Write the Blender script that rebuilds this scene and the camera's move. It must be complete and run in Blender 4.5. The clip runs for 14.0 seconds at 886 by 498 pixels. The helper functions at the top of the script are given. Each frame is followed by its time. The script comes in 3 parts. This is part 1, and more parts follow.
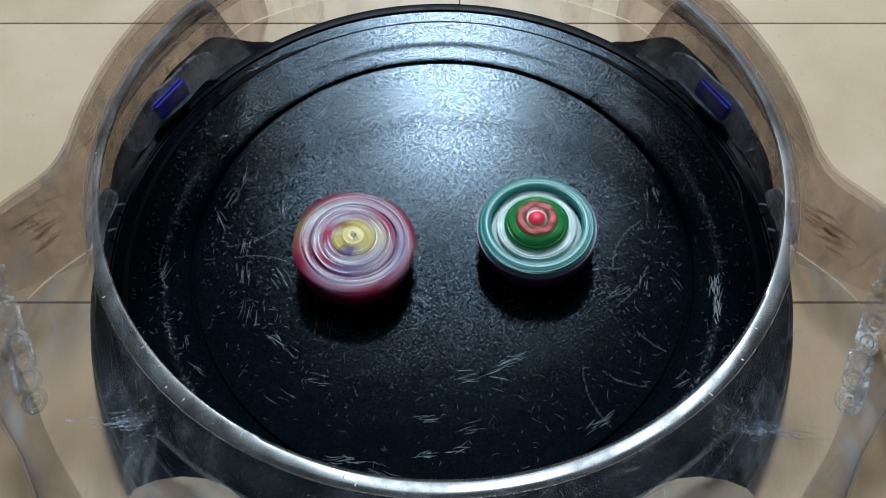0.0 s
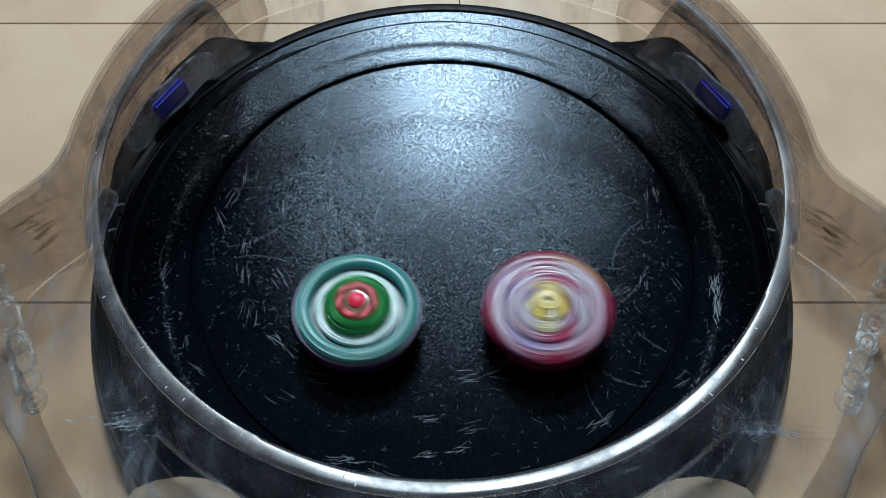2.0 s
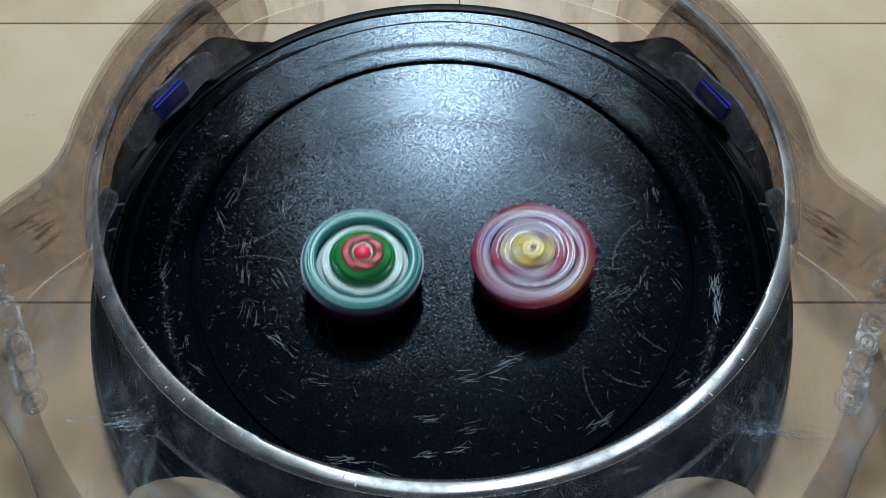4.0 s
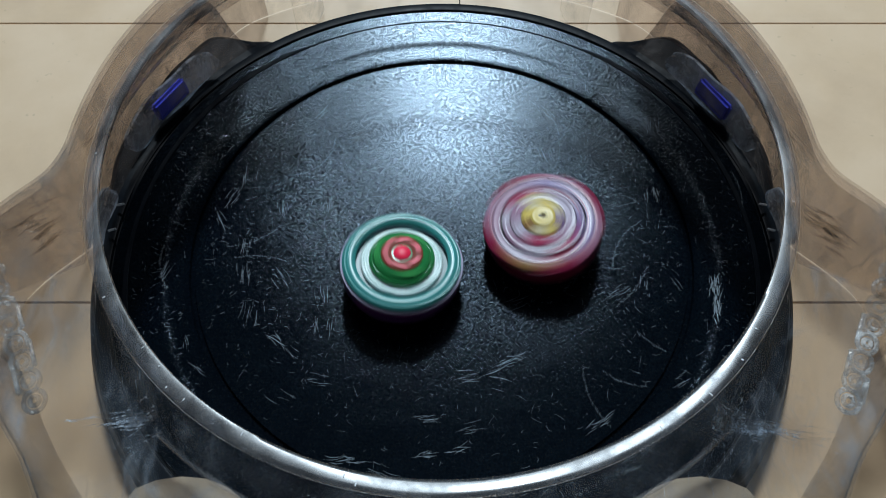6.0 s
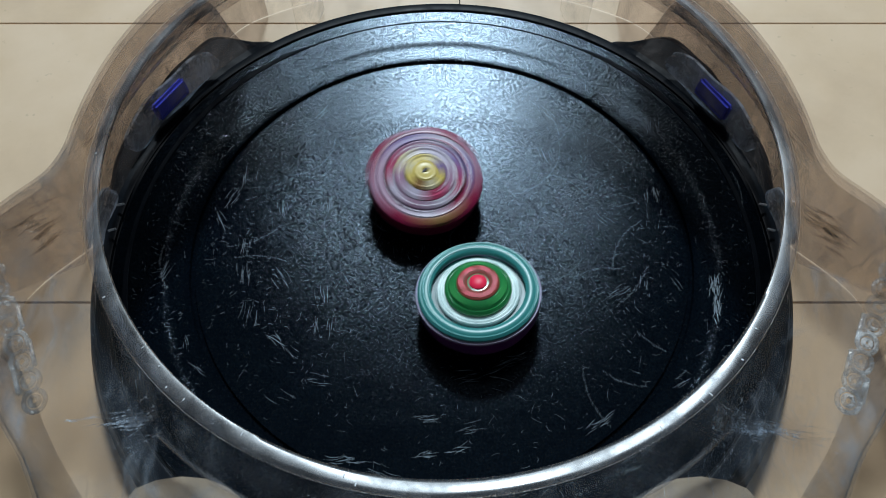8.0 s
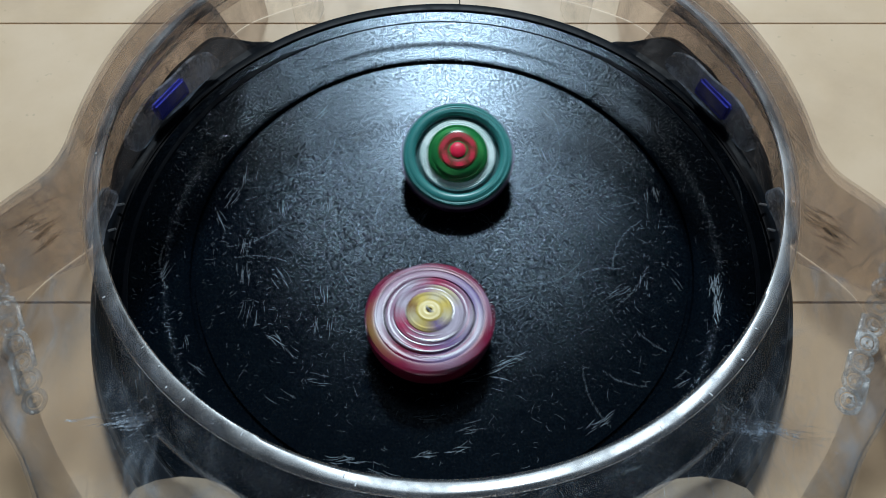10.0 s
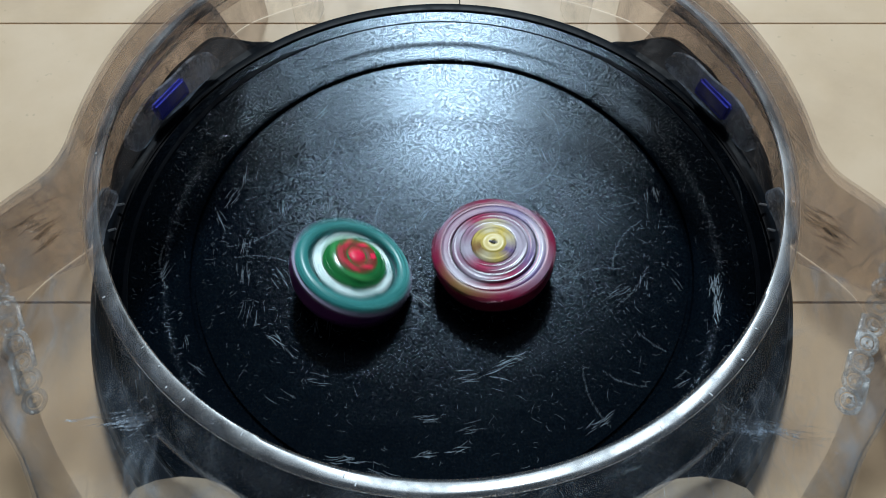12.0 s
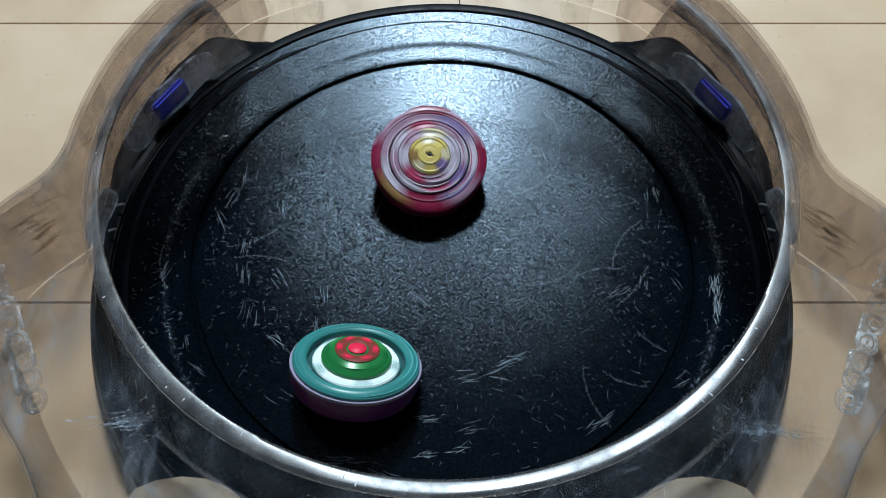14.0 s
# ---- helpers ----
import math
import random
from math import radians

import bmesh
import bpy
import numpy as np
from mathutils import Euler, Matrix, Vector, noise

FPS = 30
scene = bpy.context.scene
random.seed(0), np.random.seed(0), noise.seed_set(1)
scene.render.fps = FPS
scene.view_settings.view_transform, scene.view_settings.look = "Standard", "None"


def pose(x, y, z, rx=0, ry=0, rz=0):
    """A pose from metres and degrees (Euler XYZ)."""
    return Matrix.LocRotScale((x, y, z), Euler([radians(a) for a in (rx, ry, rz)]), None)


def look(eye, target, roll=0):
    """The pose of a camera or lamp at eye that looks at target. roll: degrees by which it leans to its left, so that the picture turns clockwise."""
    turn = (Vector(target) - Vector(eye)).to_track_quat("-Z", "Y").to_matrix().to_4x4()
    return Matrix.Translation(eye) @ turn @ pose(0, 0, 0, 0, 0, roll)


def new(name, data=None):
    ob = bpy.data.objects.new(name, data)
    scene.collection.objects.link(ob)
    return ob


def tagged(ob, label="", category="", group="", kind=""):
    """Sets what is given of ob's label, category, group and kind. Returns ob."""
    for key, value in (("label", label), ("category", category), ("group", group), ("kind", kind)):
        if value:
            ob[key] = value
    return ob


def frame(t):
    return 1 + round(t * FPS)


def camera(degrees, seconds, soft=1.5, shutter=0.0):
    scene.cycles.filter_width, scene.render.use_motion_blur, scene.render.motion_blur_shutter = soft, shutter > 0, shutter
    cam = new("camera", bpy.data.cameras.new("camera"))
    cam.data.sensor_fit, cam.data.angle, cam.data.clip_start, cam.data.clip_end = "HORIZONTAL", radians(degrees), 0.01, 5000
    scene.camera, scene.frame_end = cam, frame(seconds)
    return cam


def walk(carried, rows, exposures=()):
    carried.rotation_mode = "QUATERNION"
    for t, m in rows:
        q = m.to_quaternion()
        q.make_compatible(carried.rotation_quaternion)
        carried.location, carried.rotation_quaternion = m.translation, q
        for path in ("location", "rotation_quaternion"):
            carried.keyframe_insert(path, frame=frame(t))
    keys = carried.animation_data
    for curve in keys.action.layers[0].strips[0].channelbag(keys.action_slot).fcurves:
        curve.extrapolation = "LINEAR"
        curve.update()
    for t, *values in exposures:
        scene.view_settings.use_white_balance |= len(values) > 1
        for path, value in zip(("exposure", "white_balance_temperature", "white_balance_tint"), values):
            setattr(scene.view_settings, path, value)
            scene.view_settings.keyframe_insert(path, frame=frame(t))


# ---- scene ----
cam = camera(58.5, 14.0, soft=1.0, shutter=0.62)
EYE = (0.0006, -0.2000, 0.3560)
TILT = 59.24
walk(cam, [(0.0, pose(*EYE, 90 - TILT, 0, 0)), (14.0, pose(*EYE, 90 - TILT, 0, 0))], exposures=[(0.0, -0.05), (0.5, 0.03), (1.2, -0.06), (2.0, -0.14), (7.0, -0.13), (8.2, -0.10), (10.3, -0.05), (11.5, -0.02), (12.0, 0.0), (13.5, 0.05), (14.0, 0.05)])

# ---- light: one round ceiling lamp of a small room at night ----
world = bpy.data.worlds.new("world")
world.use_nodes = True
world.node_tree.nodes["Background"].inputs[0].default_value = (0.5, 0.6, 0.75, 1)
world.node_tree.nodes["Background"].inputs[1].default_value = 0.02
scene.world = world
lamp = new("ceiling_lamp_light", bpy.data.lights.new("ceiling_lamp_light", "AREA"))
lamp.data.shape, lamp.data.size = "DISK", 0.42
lamp.data.energy, lamp.data.color = 138.0, (0.73, 0.885, 1.0)
lamp.matrix_world = look((0.015, 2.0, 2.48), (0.02, 0.7, 0.0))


# ---- materials ----
def material(name):
    m = bpy.data.materials.new(name)
    m.use_nodes = True
    m.node_tree.nodes.clear()
    return m, m.node_tree.nodes, m.node_tree.links


def out(n, l, shader):
    o = n.new("ShaderNodeOutputMaterial")
    l.new(shader, o.inputs[0])


def noise_node(n, l, scale, detail=4.0, rough=0.6, stretch=None, coord="Object"):
    tc = n.new("ShaderNodeTexCoord")
    t = n.new("ShaderNodeTexNoise")
    t.inputs["Scale"].default_value, t.inputs["Detail"].default_value, t.inputs["Roughness"].default_value = scale, detail, rough
    if stretch:
        mp = n.new("ShaderNodeMapping")
        mp.inputs["Scale"].default_value = stretch
        l.new(tc.outputs[coord], mp.inputs[0])
        l.new(mp.outputs[0], t.inputs[0])
    else:
        l.new(tc.outputs[coord], t.inputs[0])
    return t.outputs[0]


def ramp(n, l, fac, stops):
    r = n.new("ShaderNodeValToRGB")
    el = r.color_ramp.elements
    el[0].position, el[1].position = stops[0][0], stops[-1][0]
    for k, (pos, c) in enumerate(stops):
        e = el[0] if k == 0 else el[-1] if k == len(stops) - 1 else el.new(pos)
        e.color = (*c, 1) if len(c) == 3 else c
    l.new(fac, r.inputs[0])
    return r.outputs[0]


def grey(v):
    return (v, v, v)


def bump_node(n, l, height, strength, distance):
    b = n.new("ShaderNodeBump")
    b.inputs["Strength"].default_value, b.inputs["Distance"].default_value = strength, distance
    l.new(height, b.inputs["Height"])
    return b.outputs[0]


def plastic(name, colour, rough=0.35, var=0.12, scale=180, bump=0.05, metal=0.0, coat=0.0, spec=0.5):
    """A moulded plastic or metal with slight stains and fine relief."""
    m, n, l = material(name)
    b = n.new("ShaderNodeBsdfPrincipled")
    f = noise_node(n, l, scale)
    lo = [max(0.0, c * (1 - var)) for c in colour]
    hi = [min(1.0, c * (1 + var)) for c in colour]
    l.new(ramp(n, l, f, [(0.3, lo), (0.7, hi)]), b.inputs["Base Color"])
    l.new(ramp(n, l, noise_node(n, l, scale * 3), [(0.3, grey(rough * 0.8)), (0.7, grey(min(1, rough * 1.25)))]), b.inputs["Roughness"])
    b.inputs["Metallic"].default_value, b.inputs["Coat Weight"].default_value = metal, coat
    b.inputs["Specular IOR Level"].default_value = spec
    l.new(bump_node(n, l, noise_node(n, l, scale * 6), bump, 0.0003), b.inputs["Normal"])
    out(n, l, b.outputs[0])
    return m


def clear_plastic(name, tint, haze, haze_colour=(0.75, 0.72, 0.68), rough=0.12, scale=22, streak=(1, 1, 1), dirt=0.86, gloss=1.0):
    """Thin clear plastic: tinted see-through, Fresnel gloss, smudges and fine scratches that scatter light."""
    m, n, l = material(name)
    tr = n.new("ShaderNodeBsdfTransparent")
    l.new(ramp(n, l, noise_node(n, l, scale * 0.6, 6, 0.65, streak), [(0.3, [c * dirt for c in tint]), (0.65, tint)]), tr.inputs[0])
    dif = n.new("ShaderNodeBsdfDiffuse")
    dif.inputs[0].default_value = (*haze_colour, 1)
    smudge = ramp(n, l, noise_node(n, l, scale, 8, 0.72, streak), [(0.42, grey(haze * 0.12)), (0.56, grey(haze * 0.8)), (0.70, grey(min(1, haze * 4.0)))])
    web = noise_node(n, l, scale * 0.75, 3, 0.55, streak)
    web_line = ramp(n, l, web, [(0.455, grey(0.0)), (0.478, grey(1.0)), (0.50, grey(0.0)), (0.545, grey(0.0)), (0.56, grey(0.7)), (0.58, grey(0.0))])
    patch = ramp(n, l, noise_node(n, l, scale * 0.35, 3), [(0.42, grey(0.0)), (0.66, grey(min(1, haze * 1.9)))])
    wm = n.new("ShaderNodeMixRGB")
    wm.blend_type, wm.inputs[0].default_value = "MULTIPLY", 1.0
    l.new(web_line, wm.inputs[1])
    l.new(patch, wm.inputs[2])
    add = n.new("ShaderNodeMixRGB")
    add.blend_type, add.inputs[0].default_value = "ADD", 1.0
    l.new(smudge, add.inputs[1])
    l.new(wm.outputs[0], add.inputs[2])
    smudge = add.outputs[0]
    through_light = n.new("ShaderNodeBsdfTranslucent")
    through_light.inputs[0].default_value = (*haze_colour, 1)
    film = n.new("ShaderNodeMixShader")
    film.inputs[0].default_value = 0.5
    l.new(dif.outputs[0], film.inputs[1])
    l.new(through_light.outputs[0], film.inputs[2])
    mix = n.new("ShaderNodeMixShader")
    l.new(smudge, mix.inputs[0])
    l.new(tr.outputs[0], mix.inputs[1])
    l.new(film.outputs[0], mix.inputs[2])
    gl = n.new("ShaderNodeBsdfGlossy")
    l.new(ramp(n, l, noise_node(n, l, scale * 2, 6), [(0.3, grey(rough * 0.6)), (0.7, grey(rough * 1.6))]), gl.inputs["Roughness"])
    nb = bump_node(n, l, noise_node(n, l, 60, 5), 0.15, 0.0008)
    l.new(nb, gl.inputs["Normal"])
    fr = n.new("ShaderNodeLayerWeight")
    fr.inputs[0].default_value = 0.5
    fac = ramp(n, l, fr.outputs["Facing"], [(0.0, grey(0.028 * gloss)), (0.55, grey(0.04 * gloss)), (0.8, grey(0.12 * gloss)), (1.0, grey(0.6 * gloss))])
    mix2 = n.new("ShaderNodeMixShader")
    l.new(fac, mix2.inputs[0])
    l.new(mix.outputs[0], mix2.inputs[1])
    l.new(gl.outputs[0], mix2.inputs[2])
    out(n, l, mix2.outputs[0])
    return m


def scratch_mask(n, l, lines):
    """Thin straight scratches in several directions: 0 clean, 1 scratched."""
    last = None
    for turn, along, across, lo in lines:
        tc = n.new("ShaderNodeTexCoord")
        mp = n.new("ShaderNodeMapping")
        mp.inputs["Rotation"].default_value = (0, 0, radians(turn))
        l.new(tc.outputs["Object"], mp.inputs[0])
        mp2 = n.new("ShaderNodeMapping")
        mp2.inputs["Scale"].default_value = (along, across, 1)
        l.new(mp.outputs[0], mp2.inputs[0])
        t = n.new("ShaderNodeTexNoise")
        t.inputs["Scale"].default_value, t.inputs["Detail"].default_value = 1.0, 2.0
        t.inputs["Distortion"].default_value = 0.12
        l.new(mp2.outputs[0], t.inputs[0])
        line = ramp(n, l, t.outputs[0], [(lo, grey(0.0)), (lo + 0.06, grey(1.0))])
        if last is None:
            last = line
        else:
            mx = n.new("ShaderNodeMixRGB")
            mx.blend_type, mx.inputs[0].default_value = "LIGHTEN", 1.0
            l.new(last, mx.inputs[1])
            l.new(line, mx.inputs[2])
            last = mx.outputs[0]
    return last


def bowl_plastic():
    """Black moulded plastic, its polish broken by a dense web of short scratches."""
    m, n, l = material("scratched_black_plastic")
    mask = scratch_mask(n, l, [(12, 260, 2100, 0.60), (57, 320, 2300, 0.60), (101, 230, 2200, 0.60), (148, 300, 2100, 0.60), (80, 520, 2500, 0.61), (170, 460, 2400, 0.61)])
    worn = ramp(n, l, noise_node(n, l, 24, 5, 0.65), [(0.36, grey(0.1)), (0.66, grey(1.0))])
    mw = n.new("ShaderNodeMixRGB")
    mw.blend_type, mw.inputs[0].default_value = "MULTIPLY", 1.0
    l.new(mask, mw.inputs[1])
    l.new(worn, mw.inputs[2])
    dif = n.new("ShaderNodeBsdfDiffuse")
    l.new(ramp(n, l, mw.outputs[0], [(0.0, (0.0010, 0.0022, 0.0040)), (1.0, (0.0022, 0.0046, 0.0076))]), dif.inputs[0])
    gl = n.new("ShaderNodeBsdfGlossy")
    gl.distribution = "BECKMANN"
    gl.inputs[0].default_value = (0.69, 0.85, 1.0, 1)
    l.new(ramp(n, l, noise_node(n, l, 420, 5, 0.7), [(0.3, grey(0.13)), (0.7, grey(0.19))]), gl.inputs["Roughness"])
    l.new(bump_node(n, l, mask, 0.10, 0.0002), gl.inputs["Normal"])
    rough = n.new("ShaderNodeBsdfGlossy")
    rough.distribution = "BECKMANN"
    rough.inputs[0].default_value = (0.57, 0.77, 1.0, 1)
    rough.inputs["Roughness"].default_value = 0.30
    mixg = n.new("ShaderNodeMixShader")
    l.new(ramp(n, l, mw.outputs[0], [(0.0, grey(0.0)), (1.0, grey(0.27))]), mixg.inputs[0])
    l.new(gl.outputs[0], mixg.inputs[1])
    l.new(rough.outputs[0], mixg.inputs[2])
    grain = ramp(n, l, noise_node(n, l, 800, 4, 0.75), [(0.34, grey(0.0044)), (0.50, grey(0.0094)), (0.66, grey(0.0160))])
    mix = n.new("ShaderNodeMixShader")
    l.new(grain, mix.inputs[0])
    l.new(dif.outputs[0], mix.inputs[1])
    l.new(mixg.outputs[0], mix.inputs[2])
    out(n, l, mix.outputs[0])
    return m


def tile_material():
    m, n, l = material("beige_ceramic_tile")
    b = n.new("ShaderNodeBsdfPrincipled")
    oi = n.new("ShaderNodeObjectInfo")
    cloud = noise_node(n, l, 9, 6, 0.62)
    base = ramp(n, l, cloud, [(0.3, (0.51, 0.36, 0.232)), (0.5, (0.60, 0.435, 0.285)), (0.72, (0.66, 0.49, 0.337))])
    tone = ramp(n, l, oi.outputs["Random"], [(0.0, grey(0.93)), (1.0, grey(1.04))])
    mx = n.new("ShaderNodeMixRGB")
    mx.blend_type = "MULTIPLY"
    mx.inputs[0].default_value = 1.0
    l.new(base, mx.inputs[1])
    l.new(tone, mx.inputs[2])
    specks = ramp(n, l, noise_node(n, l, 190, 2, 0.5), [(0.70, grey(1.0)), (0.80, grey(0.55))])
    mx2 = n.new("ShaderNodeMixRGB")
    mx2.blend_type = "MULTIPLY"
    mx2.inputs[0].default_value = 0.5
    l.new(mx.outputs[0], mx2.inputs[1])
    l.new(specks, mx2.inputs[2])
    l.new(mx2.outputs[0], b.inputs["Base Color"])
    l.new(ramp(n, l, noise_node(n, l, 40, 5), [(0.3, grey(0.32)), (0.7, grey(0.5))]), b.inputs["Roughness"])
    l.new(bump_node(n, l, noise_node(n, l, 120, 4), 0.08, 0.0006), b.inputs["Normal"])
    out(n, l, b.outputs[0])
    return m


M_BOWL = bowl_plastic()
M_BASE = plastic("black_base_plastic", (0.004, 0.006, 0.009), 0.40, 0.3, 60, 0.15, spec=0.05)
# greyer than the skirt's black: the sheen of the relief put into its colour
M_MARK = plastic("greyed_black_plastic", (0.05, 0.06, 0.07), 0.20, 0.3, 60, 0.1)
M_SCRATCH = plastic("scratch_grey", (0.075, 0.105, 0.128), 0.5, 0.35, 300)
M_COVER = clear_plastic("clear_hazy_plastic", (0.995, 0.985, 0.972), 0.085, (0.60, 0.70, 0.82), 0.24, 40, (1, 0.45, 0.6), 0.975, 0.16)
M_SIDE = clear_plastic("scuffed_brownish_plastic", (0.965, 0.945, 0.92), 0.06, (0.40, 0.35, 0.31), 0.2, 50, (1, 1, 0.3), 0.90)
# besides dirt, the tint paints in the black base mirrored by this wall
M_INNER = clear_plastic("dirty_darkened_plastic", (0.90, 0.87, 0.86), 0.17, (0.30, 0.275, 0.265), 0.25, 34, (1, 1, 0.25), 0.74, 0.8)
M_RIM = clear_plastic("clear_rim_plastic", (0.95, 0.94, 0.95), 0.014, (0.56, 0.57, 0.62), 0.31, 25, (1, 1, 1), 0.9, 2.7)
M_FROST = clear_plastic("frosted_plastic", (0.88, 0.91, 0.95), 0.75, (0.66, 0.76, 0.88), 0.3, 45)
M_PALE_MARK = plastic("pale_mark", (0.55, 0.58, 0.62), 0.5, 0.2, 400)
M_FOOT = plastic("brown_stained_plastic", (0.235, 0.185, 0.135), 0.55, 0.22, 45, 0.3, spec=0.15)
M_SMEAR = clear_plastic("brown_grime", (0.88, 0.84, 0.80), 0.04, (0.20, 0.15, 0.11), 0.5, 160, (1, 1, 1), 0.85, 0.3)
M_SMOKY = clear_plastic("smoky_brown_plastic", (0.84, 0.79, 0.75), 0.085, (0.36, 0.30, 0.26), 0.25, 44, (1, 1, 0.3), 0.78)
M_HAIR = clear_plastic("hairline_scuff_and_glare", (0.96, 0.97, 0.98), 0.30, (0.74, 0.84, 0.95), 0.4, 200, (1, 1, 1), 0.95, 1.0)
M_FLANK = clear_plastic("smoky_scuffed_plastic", (0.955, 0.925, 0.905), 0.085, (0.42, 0.375, 0.345), 0.24, 42, (1, 0.5, 0.5), 0.90)
M_BACK = clear_plastic("clean_clear_plastic", (0.995, 0.99, 0.985), 0.01, (0.60, 0.62, 0.66), 0.24, 40, (1, 0.45, 0.6), 0.985, 0.5)
M_BLUE = plastic("blue_plastic", (0.05, 0.08, 0.80), 0.4)
# whitish film stands in for highlights along the edges of the relief
M_LETTER = clear_plastic("paled_relief_plastic", (0.95, 0.94, 0.93), 0.20, (0.92, 0.92, 0.92), 0.18, 90, (1, 1, 1), 0.9, 2.0)
M_TILE = tile_material()
M_GROUT = plastic("dark_grout", (0.05, 0.036, 0.024), 0.9, 0.3, 80, 0.4)
M_WALL = plastic("painted_wall", (0.10, 0.125, 0.16), 0.8, 0.05, 3, 0.1)
M_CEIL = plastic("painted_ceiling", (0.30, 0.33, 0.37), 0.85, 0.04, 3, 0.1)


# ---- mesh helpers ----
def part(name, bm, mat, parent=None, label="", smooth=True):
    me = bpy.data.meshes.new(name)
    bmesh.ops.recalc_face_normals(bm, faces=bm.faces)
    bm.to_mesh(me)
    bm.free()
    me.materials.append(mat)
    if smooth:
        for f in me.polygons:
            f.use_smooth = True
        me.set_sharp_from_angle(angle=radians(38))
    ob = new(name, me)
    if parent:
        ob.parent = parent
    if label:
        ob["label"] = label
    return ob


def lathe(profile, segs=96, a0=0.0, a1=360.0, closed=False, shape=None):
    """Turns (r, z) points round the z axis; closed joins the last point to the first. shape(r, z, a) may move a point."""
    bm = bmesh.new()
    full = abs(a1 - a0) >= 360
    count = segs if full else segs + 1
    rings = []
    for k in range(count):
        a = radians(a0 + (a1 - a0) * k / segs)
        ring = []
        for r, z in profile:
            if shape:
                r, z = shape(r, z, a)
            ring.append(bm.verts.new((r * math.cos(a), r * math.sin(a), z)))
        rings.append(ring)
    m = len(profile)
    pairs = [(j, j + 1) for j in range(m - 1)] + ([(m - 1, 0)] if closed else [])
    for k in range(segs):
        u, v = rings[k], rings[(k + 1) % count]
        for i, j in pairs:
            bm.faces.new((u[i], v[i], v[j], u[j]))
    if not full and closed:
        bm.faces.new(rings[0])
        bm.faces.new(rings[-1][::-1])
    bmesh.ops.remove_doubles(bm, verts=bm.verts, dist=1e-6)
    return bm


def box(sx, sy, sz, m=None, bevel=0.0):
    bm = bmesh.new()
    bmesh.ops.create_cube(bm, size=1, matrix=(m or Matrix()) @ Matrix.Diagonal((sx, sy, sz, 1)))
    if bevel:
        bmesh.ops.bevel(bm, geom=bm.edges[:], offset=bevel, segments=2, affect="EDGES")
    return bm


def smooth_step(a, b, x):
    t = min(1.0, max(0.0, (x - a) / (b - a)))
    return t * t * (3 - 2 * t)


def curve_at(keys, x):
    """Smooth value through (x, value) keys."""
    for (xa, va), (xb, vb) in zip(keys, keys[1:]):
        if x <= xb:
            return va + (vb - va) * smooth_step(xa, xb, x)
    return keys[-1][1]


# ---- room ----
ROOM = (-2.4, 2.4, -2.8, 3.2, 2.8)


def room():
    x0, x1, y0, y1, h = ROOM
    for name, sx, sy, cx, cy in (("wall_north", x1 - x0, 0.1, 0, y1 + 0.05), ("wall_south", x1 - x0, 0.1, 0, y0 - 0.05),
                                 ("wall_east", 0.1, y1 - y0 + 0.2, x1 + 0.05, (y0 + y1) / 2), ("wall_west", 0.1, y1 - y0 + 0.2, x0 - 0.05, (y0 + y1) / 2)):
        w = part(name, box(sx, sy, h, Matrix.Translation((cx, cy, h / 2))), M_WALL, smooth=False)
        tagged(w, "plain blue-grey painted room wall", "wall", kind="structure")
    c = part("ceiling", box(x1 - x0, y1 - y0, 0.1, Matrix.Translation((0, (y0 + y1) / 2, h + 0.05))), M_CEIL, smooth=False)
    tagged(c, "plain grey painted ceiling", "ceiling", kind="structure")
    f = part("floor", box(x1 - x0, y1 - y0, 0.1, Matrix.Translation((0, (y0 + y1) / 2, -0.0525))), M_GROUT, smooth=False)
    return tagged(f, "beige ceramic tile floor with thin dark joints", "floor", kind="structure")


FLOOR = room()


# ---- stadium ----
Z_MID, R_GROOVE, Z_GROOVE, R_LIP, Z_LIP = 0.0214, 0.1208, 0.0246, 0.1602, 0.0280


def bowl_z(r):
    if r <= R_GROOVE:
        return Z_MID + (Z_GROOVE - Z_MID) * (r / R_GROOVE) ** 2
    return Z_GROOVE + (Z_LIP - Z_GROOVE) * (r - R_GROOVE) / (R_LIP - R_GROOVE)


stadium = tagged(new("stadium"), "black scratched spinning top bowl under a smoky clear plastic cover", "toy stadium")


def band_rise(d):
    """Rise of the outer band of the bowl: nearly flat by the groove, steeper towards the lip."""
    return (Z_LIP - Z_GROOVE - 0.0002) * (d / (R_LIP - R_GROOVE)) ** 1.15 + 0.0002 * smooth_step(0.0105, 0.0150, d)


